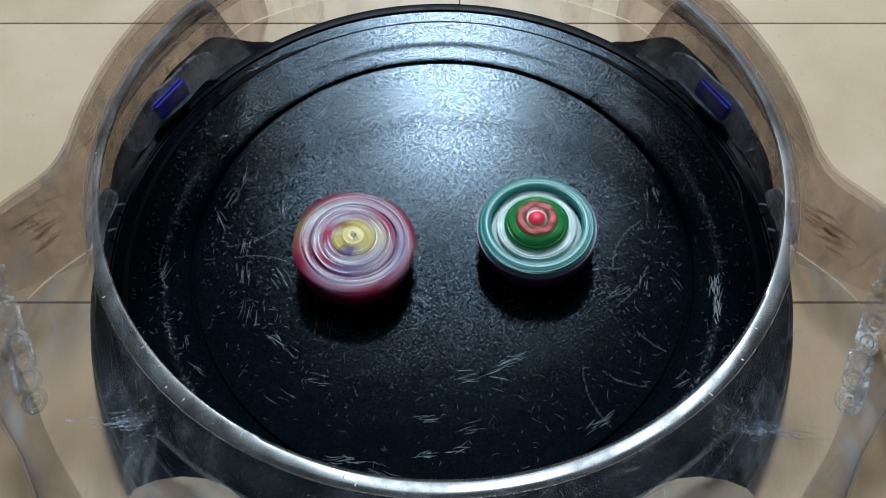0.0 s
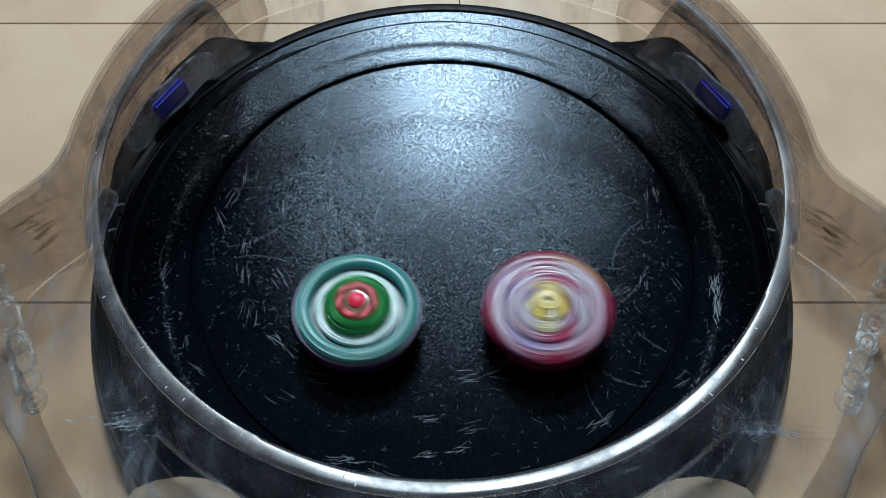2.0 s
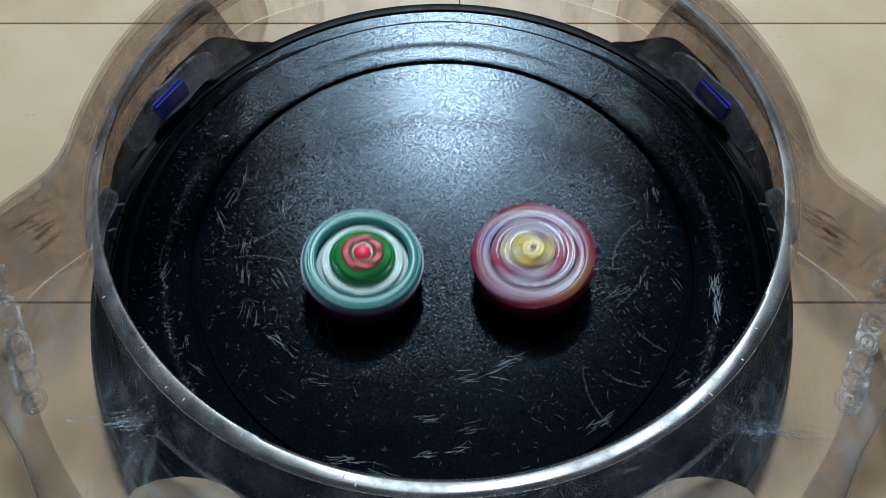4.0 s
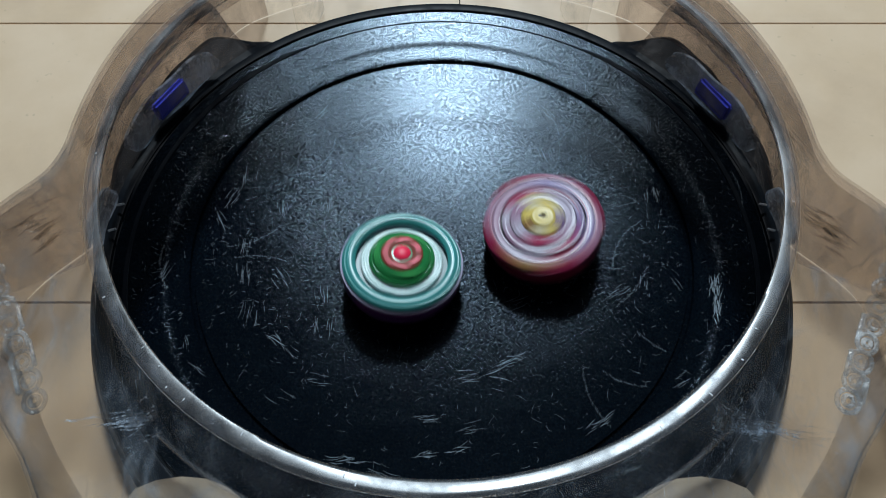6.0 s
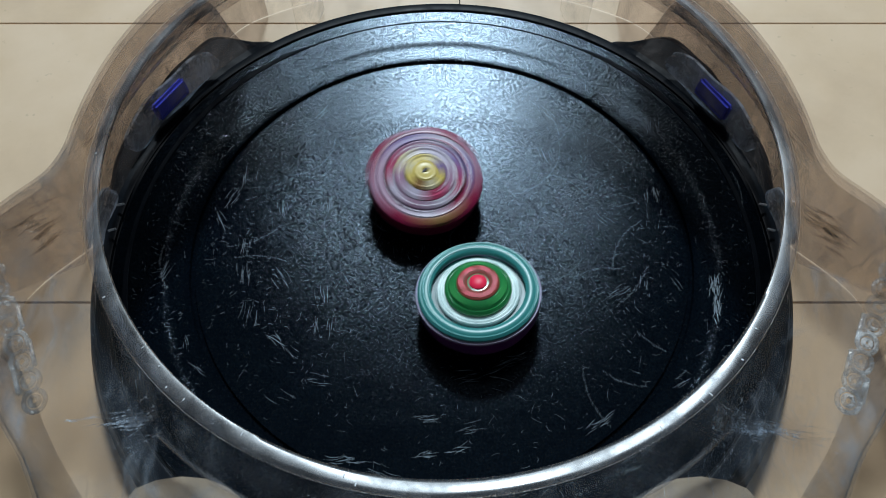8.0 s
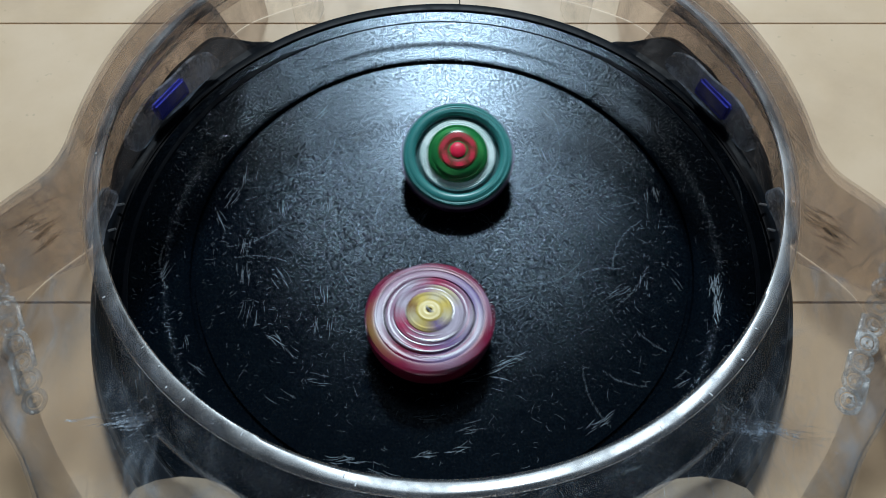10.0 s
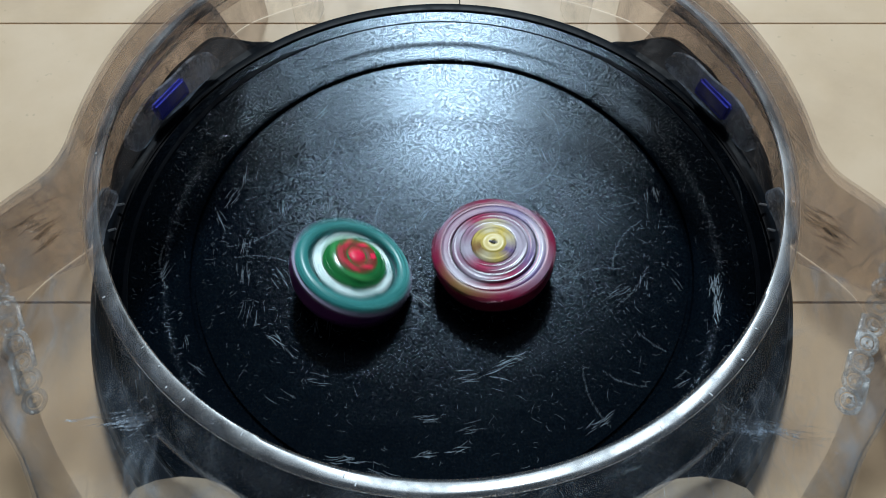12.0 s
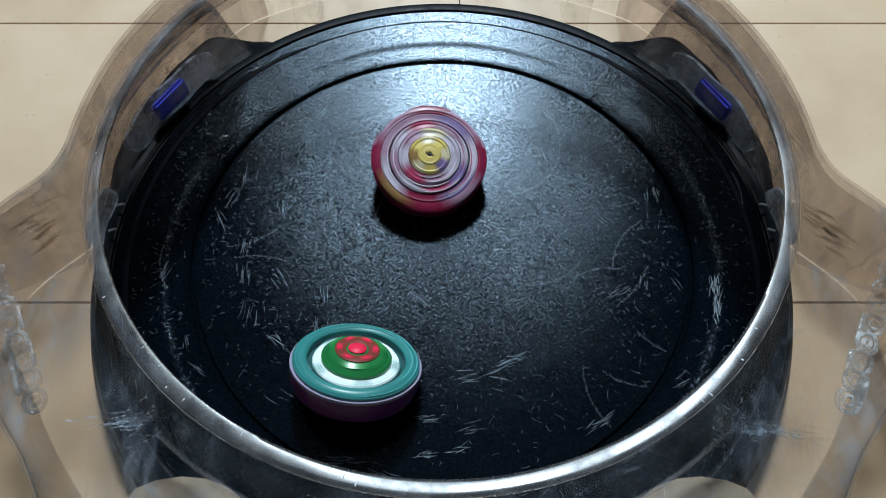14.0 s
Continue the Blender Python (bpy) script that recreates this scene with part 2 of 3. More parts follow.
def stadium_bowl():
    prof = [(0.0001, bowl_z(0))] + [(r, bowl_z(r)) for r in np.linspace(0.006, R_GROOVE - 0.0016, 22)]
    prof += [(R_GROOVE - 0.0010, Z_GROOVE - 0.0018), (R_GROOVE + 0.0007, Z_GROOVE - 0.0018), (R_GROOVE + 0.0011, Z_GROOVE + 0.0002)]
    prof += [(R_GROOVE + d, Z_GROOVE + band_rise(d)) for d in np.linspace(0.003, R_LIP - R_GROOVE - 0.0028, 30)]
    zl = Z_LIP
    prof += [(R_LIP - 0.0024, zl - 0.0016), (0.1500, 0.0180), (0.1490, 0.0040), (0.0001, 0.0040)]
    lip = [(R_LIP - 0.0023, zl - 0.0060), (R_LIP - 0.0023, zl - 0.0017), (R_LIP - 0.0016, zl - 0.0016), (R_LIP - 0.0012, zl - 0.0001), (R_LIP - 0.0002, zl + 0.0002)]
    lip += [(R_LIP + 0.0046, zl - 0.0006), (R_LIP + 0.0054, zl - 0.0016)]
    lip += [(R_LIP + 0.0048, zl - 0.0050)]
    part("bowl", lathe(prof, 192), M_BOWL, stadium, "black plastic bowl dulled by fine scratches")
    part("lip", lathe(lip, 192, closed=True), M_BASE, stadium, "plain black raised lip round the bowl")


stadium_bowl()


def plate_radius(a):
    """Outer radius of the black base skirt by the angle in degrees."""
    side = abs((a - 90 + 180) % 360 - 180)     # from the back round to the front
    return curve_at([(0, 0.1525), (30, 0.1525), (37, 0.183), (45, 0.1985), (52, 0.1950), (60, 0.1895), (70, 0.1830), (80, 0.1770), (92, 0.1750), (131, 0.1745), (137, 0.160), (141, 0.1525), (150, 0.1515), (156, 0.162), (160, 0.172), (180, 0.174)], side)


def base_plate():
    def shape(r, z, a):
        if r <= 0.151:
            return r, z
        w = (r - 0.151) / 0.023
        side = abs((math.degrees(a) - 90 + 180) % 360 - 180)
        lift = 0.011 * smooth_step(0.25, 0.7, w) * smooth_step(35, 46, side) * (1 - smooth_step(74, 88, side)) if z > 0.012 else 0.0
        return 0.151 + (plate_radius(math.degrees(a)) - 0.151) * w, z + lift
    prof = [(0.150, 0.0275), (0.156, 0.0268), (0.166, 0.0228), (0.1685, 0.0205), (0.1705, 0.0150), (0.1732, 0.0062), (0.1740, 0.0050), (0.1740, 0.0010), (0.150, 0.0010)]
    return part("base_plate", lathe(prof, 300, closed=True, shape=shape), M_BASE, stadium, "black base skirt sloping to the floor round the bowl")


base_plate()

# plan of the clear cover: angle from the back, radius at the shoulder
LOBE_A = np.arange(0, 181)
LOBE_R = np.interp(LOBE_A, [0, 35, 46, 52, 58, 71, 81, 86, 90, 95, 100, 110, 126, 142, 152, 160, 165, 170, 180],
                   [0.210, 0.215, 0.203, 0.198, 0.194, 0.185, 0.179, 0.182, 0.196, 0.211, 0.217, 0.204, 0.196, 0.204, 0.217, 0.200, 0.182, 0.172, 0.169])
LOBE_R = np.convolve(np.pad(LOBE_R, 3, mode="reflect"), np.hanning(9)[1:-1] / np.hanning(9).sum(), mode="valid")


def lobe_radius(a):
    return float(np.interp(abs((a - 90 + 180) % 360 - 180), LOBE_A, LOBE_R))


def rim_dip(r, a):
    """Lip slope shaped to put the highlight in front: inwards there, level at sides."""
    off = abs((math.degrees(a) + 74 + 180) % 360 - 180)
    return (r - 0.1382) * (0.24 * (1 - smooth_step(14, 54, off)) - 0.16 * smooth_step(60, 100, off))


def cover():
    def shape(r, z, a):
        if r < 0.15:
            return r, z
        lob = lobe_radius(math.degrees(a))
        w = (r - 0.15) / 0.0206
        return 0.15 + (lob - 0.15) * w, z
    prof = [(0.1370, 0.1040), (0.1395, 0.0980), (0.1440, 0.0880), (0.1500, 0.0780), (0.1600, 0.0700), (0.1685, 0.0650), (0.1700, 0.0600), (0.1701, 0.0570), (0.1705, 0.0570)]
    prof += [(0.1705, 0.0610), (0.1690, 0.0661), (0.1610, 0.0720), (0.1510, 0.0798), (0.1460, 0.0890), (0.1412, 0.1000), (0.1395, 0.1040)]
    for a0, a1 in ((-16, 59), (121, 196)):
        part("cover", lathe(prof, 60, a0, a1, closed=True, shape=shape), M_FLANK, stadium, "smoky brownish flank of the plastic cover")
    part("cover", lathe(prof, 50, 59, 121, closed=True, shape=shape), M_BACK, stadium, "clear back of the plastic cover")
    part("cover", lathe(prof, 100, 196, 344, closed=True, shape=shape), M_COVER, stadium, "hazy clear front of the plastic cover")

    wall = [(0.1702, 0.0566), (0.1703, 0.0300), (0.1704, 0.0010), (0.1707, 0.0010), (0.1706, 0.0300), (0.1705, 0.0566)]
    for a0, a1 in ((-16, 59), (121, 196)):
        part("side_wall", lathe(wall, 60, a0, a1, closed=True, shape=shape), M_SMOKY, stadium, "smoky brownish scuffed side wall")
    part("side_wall", lathe(wall, 50, 59, 121, closed=True, shape=shape), M_SIDE, stadium, "lightly scuffed clear side wall")
    part("side_wall", lathe(wall, 100, 196, 344, closed=True, shape=shape), M_SIDE, stadium, "lightly scuffed clear side wall")
    ring = [(0.1362, 0.1022), (0.1350, 0.1032), (0.1346, 0.1043), (0.1350, 0.1048), (0.1360, 0.1050), (0.1377, 0.1051), (0.1390, 0.1051), (0.1401, 0.1050), (0.1408, 0.1046), (0.1411, 0.1040), (0.1409, 0.1030), (0.1402, 0.1022)]

    def rim_shape(r, z, a):
        return r, z + rim_dip(r, a) * smooth_step(0.1026, 0.1045, z)
    part("rim", lathe(ring, 240, closed=True, shape=rim_shape), M_RIM, stadium, "rounded clear rim, its gloss raised for the white highlight")
    collar = [(0.1500, 0.0800), (0.1506, 0.0812), (0.1514, 0.0812), (0.1519, 0.0800)]
    part("collar_bead", lathe(collar, 60, -132, -47, closed=True), M_RIM, stadium, "thin raised bead on the clear cover")


def front_foot(sign):
    """One of the two brown-stained moulded feet that arch out of the cover at the front."""
    arch = [(118, -150), (115, -136), (110, -128.5), (103, -125.5), (94, -124.2), (85, -125), (77, -128), (70, -133), (64, -142), (60, -154)]
    bm = bmesh.new()
    rows = []
    for w, z in ((0.0, 0.060), (0.0, 0.0675), (0.06, 0.0705), (0.2, 0.0715), (0.45, 0.068), (0.7, 0.058), (0.72, 0.0330)):
        rows.append([bm.verts.new((sign * (x + (90 - x) * w) / 1000, (y + (-196 - y) * w) / 1000, z)) for x, y in arch])
    for u, v in zip(rows, rows[1:]):
        for k in range(len(arch) - 1):
            bm.faces.new((u[k], u[k + 1], v[k + 1], v[k]))
    bmesh.ops.subdivide_edges(bm, edges=bm.edges[:], cuts=1, use_grid_fill=True, smooth=0.4)
    part("front_foot", bm, M_FOOT, stadium, "brown stained moulded foot of the cover")


cover()
front_foot(-1)
front_foot(1)


def pocket_panel(a0, a1, z0, z1, tab):
    """A frosted piece of inner wall with rounded ends; some carry a blue tab behind it."""
    mid, half, zc = (a0 + a1) / 2, radians(a1 - a0) / 2, (z0 + z1) / 2

    def shape(r, z, a):
        u = min(1.0, abs(a - radians(mid)) / half)
        ripple = 0.0008 * math.sin(a * 31)
        return r + ripple, zc + (z - zc) * (1 - u ** 5) ** 0.5
    prof = [(0.1640, z0), (0.1648, z0 + 0.3 * (z1 - z0)), (0.1668, z1), (0.1683, z1), (0.1663, z0 + 0.3 * (z1 - z0)), (0.1655, z0)]
    p = part("pocket_panel", lathe(prof, 36, a0, a1, closed=True, shape=shape), M_FROST, stadium, "frosted clear inner wall panel")
    if tab:
        q = radians(mid)
        m = Matrix.Translation((0.1640 * math.cos(q), 0.1640 * math.sin(q), 0.0385)) @ Matrix.Rotation(q, 4, "Z") @ Matrix.Rotation(radians(12), 4, "Y")
        part("tab", box(0.004, 0.024, 0.0105, m, 0.0014), M_BLUE, p, "blue plastic tab")


pocket_panel(138, 163, 0.0290, 0.0465, True)
pocket_panel(17, 42, 0.0290, 0.0465, True)
pocket_panel(171, 182, 0.0275, 0.040, False)
pocket_panel(-2, 9, 0.0275, 0.040, False)


def catch(a):
    """A small pale snap-in catch beside the low panels."""
    q = radians(a)
    m = Matrix.Translation((0.1592 * math.cos(q), 0.1592 * math.sin(q), 0.0325)) @ Matrix.Rotation(q, 4, "Z") @ Matrix.Rotation(radians(25), 4, "Y")
    part("catch", box(0.0050, 0.0008, 0.0014, m, 0.0003), M_PALE_MARK, stadium, "pale snap-in catch")


for a in (173.5, 178.8, 6.5, 1.2):
    catch(a)


def inner_wall(a0, a1):
    """Inner wall of the cover between rim and base."""
    prof = [(0.1380, 0.1030), (0.1450, 0.0830), (0.1530, 0.0580), (0.1612, 0.0340), (0.1624, 0.0340), (0.1542, 0.0580), (0.1462, 0.0830), (0.1392, 0.1030)]
    def shape(r, z, a):
        k = min(1.0, min(math.degrees(a) - a0, a1 - math.degrees(a)) / 14 + 0.04)
        k = smooth_step(0, 1, k)
        return 0.1618 + (r - 0.1618) * k, 0.034 + (z - 0.034) * k
    part("inner_wall", lathe(prof, 60, a0, a1, closed=True, shape=shape), M_INNER, stadium, "inner wall streaked with brown dirt, tinted dark for the base's reflection")


inner_wall(130, 196)
inner_wall(-16, 50)


def pocket_wall(sign):
    """Clear side wall of the pocket that opens at the back."""
    m = Matrix.Translation((sign * 0.080, 0.168, 0.027)) @ Matrix.Rotation(radians(sign * 14), 4, "Z")
    part("pocket_wall", box(0.0018, 0.040, 0.050, m, 0.0006), M_COVER, stadium)


pocket_wall(-1)
pocket_wall(1)


def relief(points, size, mat, name, label, tilt):
    """Raised shapes of moulded lettering that cannot be told, as rounded rings and bars."""
    rng = random.Random(len(points) + int(points[0][0] * 1e4))
    for k, (x, y, z, turn) in enumerate(points):
        bm = bmesh.new()
        big, tube = size * rng.uniform(0.27, 0.32), size * 0.075
        for gap in (0.0, size * 0.17):
            rings = []
            for i in range(20):
                a = 2 * math.pi * i / 20
                c = Vector((math.cos(a) * (big - gap), math.sin(a) * (big - gap) * 1.15, 0))
                o = Vector((math.cos(a), math.sin(a), 0))
                rings.append([bm.verts.new(c + (o * math.cos(b) + Vector((0, 0, 1)) * math.sin(b)) * tube) for b in [math.pi * q / 3 for q in range(6)]])
            for i in range(20):
                u, v = rings[i], rings[(i + 1) % 20]
                for q in range(6):
                    bm.faces.new((u[q], v[q], v[(q + 1) % 6], u[(q + 1) % 6]))
        if k % 3 != 1:
            stem = box(size * 0.13, size * rng.uniform(0.85, 1.05), size * 0.14, Matrix.Translation((size * 0.32 * (1 if k % 2 else -1), size * 0.18, 0)), size * 0.05)
            me = bpy.data.meshes.new("stem")
            stem.to_mesh(me)
            stem.free()
            bm.from_mesh(me)
            bpy.data.meshes.remove(me)
        bmesh.ops.transform(bm, matrix=Matrix.Translation((x, y, z)) @ Matrix.Rotation(radians(turn), 4, "Z") @ Matrix.Rotation(radians(tilt), 4, "X"), verts=bm.verts)
        part(name, bm, mat, stadium, label if k == 0 else "")


# ---- spinning tops ----


def spinning_top(name, label):
    return tagged(new(name), label, "spinning top", group="spinning tops in the bowl")


green = spinning_top("spinning_top", "teal and green spinning top with a red hub")
pink = spinning_top("spinning_top", "crimson and mauve spinning top with a yellow hub")

M_TEAL = plastic("teal_plastic", (0.030, 0.205, 0.195), 0.34, 0.2, spec=0.45)
M_PALE = plastic("pale_aqua_plastic", (0.80, 0.92, 0.90), 0.42, 0.08, spec=0.28)
M_DKTEAL = plastic("dark_teal_plastic", (0.01, 0.07, 0.07), 0.4)
M_GREEN = plastic("deep_green_plastic", (0.015, 0.17, 0.045), 0.22, 0.2)
M_RED = plastic("red_plastic", (0.80, 0.02, 0.07), 0.40, spec=0.25)
M_RUST = plastic("rust_red_plastic", (0.20, 0.040, 0.027), 0.5, spec=0.15)
M_LILAC = plastic("lilac_plastic", (0.30, 0.27, 0.37), 0.55, 0.1, spec=0.2)
M_PURPLE = plastic("dark_purple_plastic", (0.10, 0.018, 0.11), 0.35)
M_BLACK = plastic("black_tip_plastic", (0.015, 0.015, 0.018), 0.4)


def squat(prof, wide=1.045):
    """Brings a top's profile to its low, broad build."""
    knots = ([0, 0.016, 0.0245, 0.0430], [0, 0.0090, 0.0166, 0.0276])
    return [(r * wide, float(np.interp(z, *knots))) for r, z in prof]


def turned(name, prof, mat, t, label="", segs=64, closed=True):
    return part(name, lathe(squat(prof), segs, closed=closed), mat, t, label)


def green_top():
    t = green
    turned("tip", [(0.0001, 0.0), (0.0018, 0.0004), (0.0030, 0.003), (0.0075, 0.008), (0.0105, 0.012), (0.0105, 0.017), (0.0001, 0.017)], M_BLACK, t, "", 32, False)
    turned("weight_disc", [(0.008, 0.0105), (0.0222, 0.0108), (0.0256, 0.0138), (0.0269, 0.0190), (0.0267, 0.0245), (0.008, 0.0245)], M_PURPLE, t, "dark purple lower disc")
    turned("metal_band", [(0.0204, 0.0243), (0.0262, 0.0243), (0.0271, 0.0254), (0.0271, 0.0277), (0.0204, 0.0277)], M_LILAC, t, "pale lilac edge band")
    turned("outer_ring", [(0.0203, 0.0275), (0.0260, 0.0278), (0.0262, 0.0300), (0.0252, 0.0318), (0.0246, 0.0316), (0.0238, 0.0326), (0.0222, 0.0328), (0.0210, 0.0322), (0.0203, 0.0310)], M_TEAL, t, "glossy teal outer ring", 72)
    turned("groove_ring", [(0.0160, 0.0246), (0.0206, 0.0246), (0.0206, 0.0258), (0.0160, 0.0258)], M_DKTEAL, t, "dark teal recess")
    turned("inner_ring", [(0.0135, 0.0250), (0.0179, 0.0250), (0.0180, 0.0280), (0.0175, 0.0292), (0.0170, 0.0287), (0.0163, 0.0297), (0.0158, 0.0292), (0.0151, 0.0302), (0.0140, 0.0304)], M_PALE, t, "pale aqua inner ring with fine ridges")
    for k in range(5):
        a = k * 72
        part("rib", lathe(squat([(0.0150, 0.0290), (0.0186, 0.0280), (0.0186, 0.0290), (0.0168, 0.0302), (0.0150, 0.0306)]), 3, a, a + 9, closed=True), M_TEAL, t)
    turned("dome", [(0.0001, 0.0300), (0.0146, 0.0300), (0.0145, 0.0325), (0.0134, 0.0345), (0.0130, 0.0342), (0.0122, 0.0360), (0.0108, 0.0375), (0.0080, 0.0388), (0.0001, 0.0390)], M_GREEN, t, "glossy dark green dome", 64, False)
    for k in range(3):
        a = 20 + k * 120
        part("dome_stripe", lathe(squat([(0.0095, 0.0374), (0.0118, 0.0358), (0.0122, 0.0368), (0.0100, 0.0386)]), 6, a, a + 38, closed=True), M_LIME, t)
    turned("hub_ring", [(0.0034, 0.0380), (0.0090, 0.0376), (0.0092, 0.0388), (0.0084, 0.0397), (0.0064, 0.0396), (0.0050, 0.0394), (0.0044, 0.0386)], M_RUST, t, "rust red hub ring", 48)
    for k in range(6):
        a = k * 60
        part("hub_notch", lathe(squat([(0.0062, 0.0392), (0.0086, 0.0390), (0.0084, 0.0401), (0.0062, 0.0401)]), 5, a, a + 24, closed=True), M_RED, t)
    turned("hub", [(0.0038, 0.0382), (0.0038, 0.0398), (0.0030, 0.0408), (0.0014, 0.0414), (0.0001, 0.0415)], M_RED, t, "bright red hub", 32, False)


def streak_arcs(t, mat, rings, seed, name="streak"):
    """Thin arcs added to draw the spin's streaks, each at its own radius on (r, z) of the top."""
    rng = random.Random(seed)
    for r, z in rings:
        a, span, w = rng.uniform(0, 360), rng.uniform(35, 110), rng.uniform(0.00016, 0.00034)
        (r1, z1), = squat([(r, z)])
        part(name, lathe([(r1 - w, z1 - 0.0008), (r1 + w, z1 - 0.0008), (r1 + w * 0.6, z1 + 0.0003), (r1 - w * 0.6, z1 + 0.0003)], 12, a, a + span, closed=True), mat, t)


def arc_ring(name, prof, mats, t, repeat, gap=2.0, start=0.0):
    """A ring made of alternating arcs; each arc is a part."""
    n = len(mats) * repeat
    step = 360 / n
    for k in range(n):
        m = mats[k % len(mats)]
        short = 0.0012 if name == "blade" and m in (M_MAUVE, M_BRONZE) else 0.0
        turned_prof = [(r - short * smooth_step(0.0240, 0.0262, r), z) for r, z in prof]
        part(name, lathe(squat(turned_prof), max(3, int(step / 6)), start + k * step, start + (k + 1) * step - gap, closed=True), m, t)


M_LIME = plastic("bright_green_plastic", (0.05, 0.30, 0.08), 0.22, 0.2, spec=0.28)
M_YELLOW = plastic("yellow_plastic", (0.62, 0.47, 0.13), 0.35, spec=0.28)
M_CREAM = plastic("cream_plastic", (0.60, 0.52, 0.33), 0.35, spec=0.28)
M_MAUVE = plastic("mauve_plastic", (0.33, 0.19, 0.27), 0.42, spec=0.28)
M_CRIMSON = plastic("crimson_plastic", (0.21, 0.012, 0.045), 0.3, spec=0.28)
M_ROSE = plastic("rose_plastic", (0.38, 0.05, 0.11), 0.3, spec=0.28)
M_SILVER = plastic("silver_lilac_plastic", (0.47, 0.41, 0.49), 0.42, 0.08, spec=0.28)
M_BRONZE = plastic("bronze_plastic", (0.26, 0.14, 0.05), 0.35, 0.15)
M_VIOLET = plastic("violet_plastic", (0.20, 0.14, 0.30), 0.42, spec=0.28)
M_DARK = plastic("dark_slot_plastic", (0.03, 0.02, 0.02), 0.5)


def pink_top():
    t = pink
    turned("tip", [(0.0001, 0.0), (0.0020, 0.0004), (0.0034, 0.003), (0.0080, 0.008), (0.0110, 0.012), (0.0110, 0.017), (0.0001, 0.017)], M_BLACK, t, "", 32, False)
    turned("weight_disc", [(0.008, 0.0125), (0.0232, 0.0128), (0.0262, 0.0150), (0.0271, 0.0200), (0.0268, 0.0245), (0.008, 0.0245)], M_CRIMSON, t, "dark crimson lower disc")
    turned("deck", [(0.0001, 0.0244), (0.0250, 0.0244), (0.0250, 0.0262), (0.0180, 0.0290), (0.0001, 0.0300)], M_DARK, t, "", 48, False)
    blade = [(0.0232, 0.0240), (0.0268, 0.0236), (0.0277, 0.0252), (0.0276, 0.0298), (0.0264, 0.0314), (0.0232, 0.0314)]
    arc_ring("blade", blade, [M_CRIMSON, M_MAUVE, M_CRIMSON, M_MAUVE, M_CRIMSON, M_BRONZE, M_CRIMSON, M_MAUVE], t, 1, 3)
    arc_ring("shield", [(0.0192, 0.0250), (0.0231, 0.0250), (0.0231, 0.0306), (0.0222, 0.0316), (0.0208, 0.0312), (0.0194, 0.0318)], [M_SILVER, M_VIOLET, M_MAUVE, M_MAUVE, M_SILVER, M_CRIMSON, M_VIOLET], t, 1, 3)
    arc_ring("middle_arc", [(0.0148, 0.0270), (0.0185, 0.0270), (0.0185, 0.0322), (0.0176, 0.0331), (0.0168, 0.0324), (0.0150, 0.0334)], [M_SILVER, M_MAUVE, M_ROSE, M_SILVER, M_MAUVE, M_SILVER, M_ROSE, M_VIOLET], t, 1, 3, 12)
    arc_ring("inner_arc", [(0.0098, 0.0280), (0.0146, 0.0280), (0.0146, 0.0338), (0.0132, 0.0350), (0.0124, 0.0342), (0.0100, 0.0352)], [M_SILVER, M_CREAM, M_MAUVE, M_SILVER, M_ROSE, M_MAUVE, M_SILVER], t, 1, 3, 25)
    arc_ring("hub_petal", [(0.0056, 0.0290), (0.0097, 0.0290), (0.0097, 0.0358), (0.0086, 0.0370), (0.0078, 0.0364), (0.0056, 0.0376)], [M_CREAM, M_YELLOW, M_CREAM, M_YELLOW, M_BRONZE, M_CREAM, M_YELLOW, M_VIOLET], t, 1, 3, 5)
    turned("hub", [(0.0016, 0.0290), (0.0056, 0.0290), (0.0056, 0.0374), (0.0048, 0.0384), (0.0038, 0.0380), (0.0028, 0.0388), (0.0012, 0.0382)], M_YELLOW, t, "yellow ring hub", 32)
    part("hub_slot", box(0.0048, 0.0011, 0.0012, Matrix.Translation((0, 0, 0.0246)), 0.0003), M_DARK, t)


M_GLEAM = plastic("pale_streak_plastic", (0.72, 0.66, 0.72), 0.3, 0.05)
M_LIGHT_TEAL = plastic("light_teal_plastic", (0.12, 0.42, 0.41), 0.34, 0.15, spec=0.45)
green_top()
streak_arcs(green, M_LIGHT_TEAL, [(0.0214, 0.0325), (0.0221, 0.0328), (0.0229, 0.0327), (0.0236, 0.0326), (0.0243, 0.0318), (0.0250, 0.0317), (0.0256, 0.0312)], 4)
pink_top()
streak_arcs(pink, M_GLEAM, [(0.0199, 0.0317), (0.0205, 0.0314), (0.0213, 0.0313), (0.0225, 0.0314), (0.0153, 0.0333), (0.0161, 0.0329), (0.0171, 0.0327), (0.0180, 0.0328), (0.0104, 0.0351), (0.0112, 0.0348), (0.0121, 0.0344), (0.0135, 0.0348), (0.0141, 0.0344)], 9)
streak_arcs(pink, M_ROSE, [(0.0238, 0.0315), (0.0246, 0.0315), (0.0202, 0.0316), (0.0165, 0.0328)], 15)

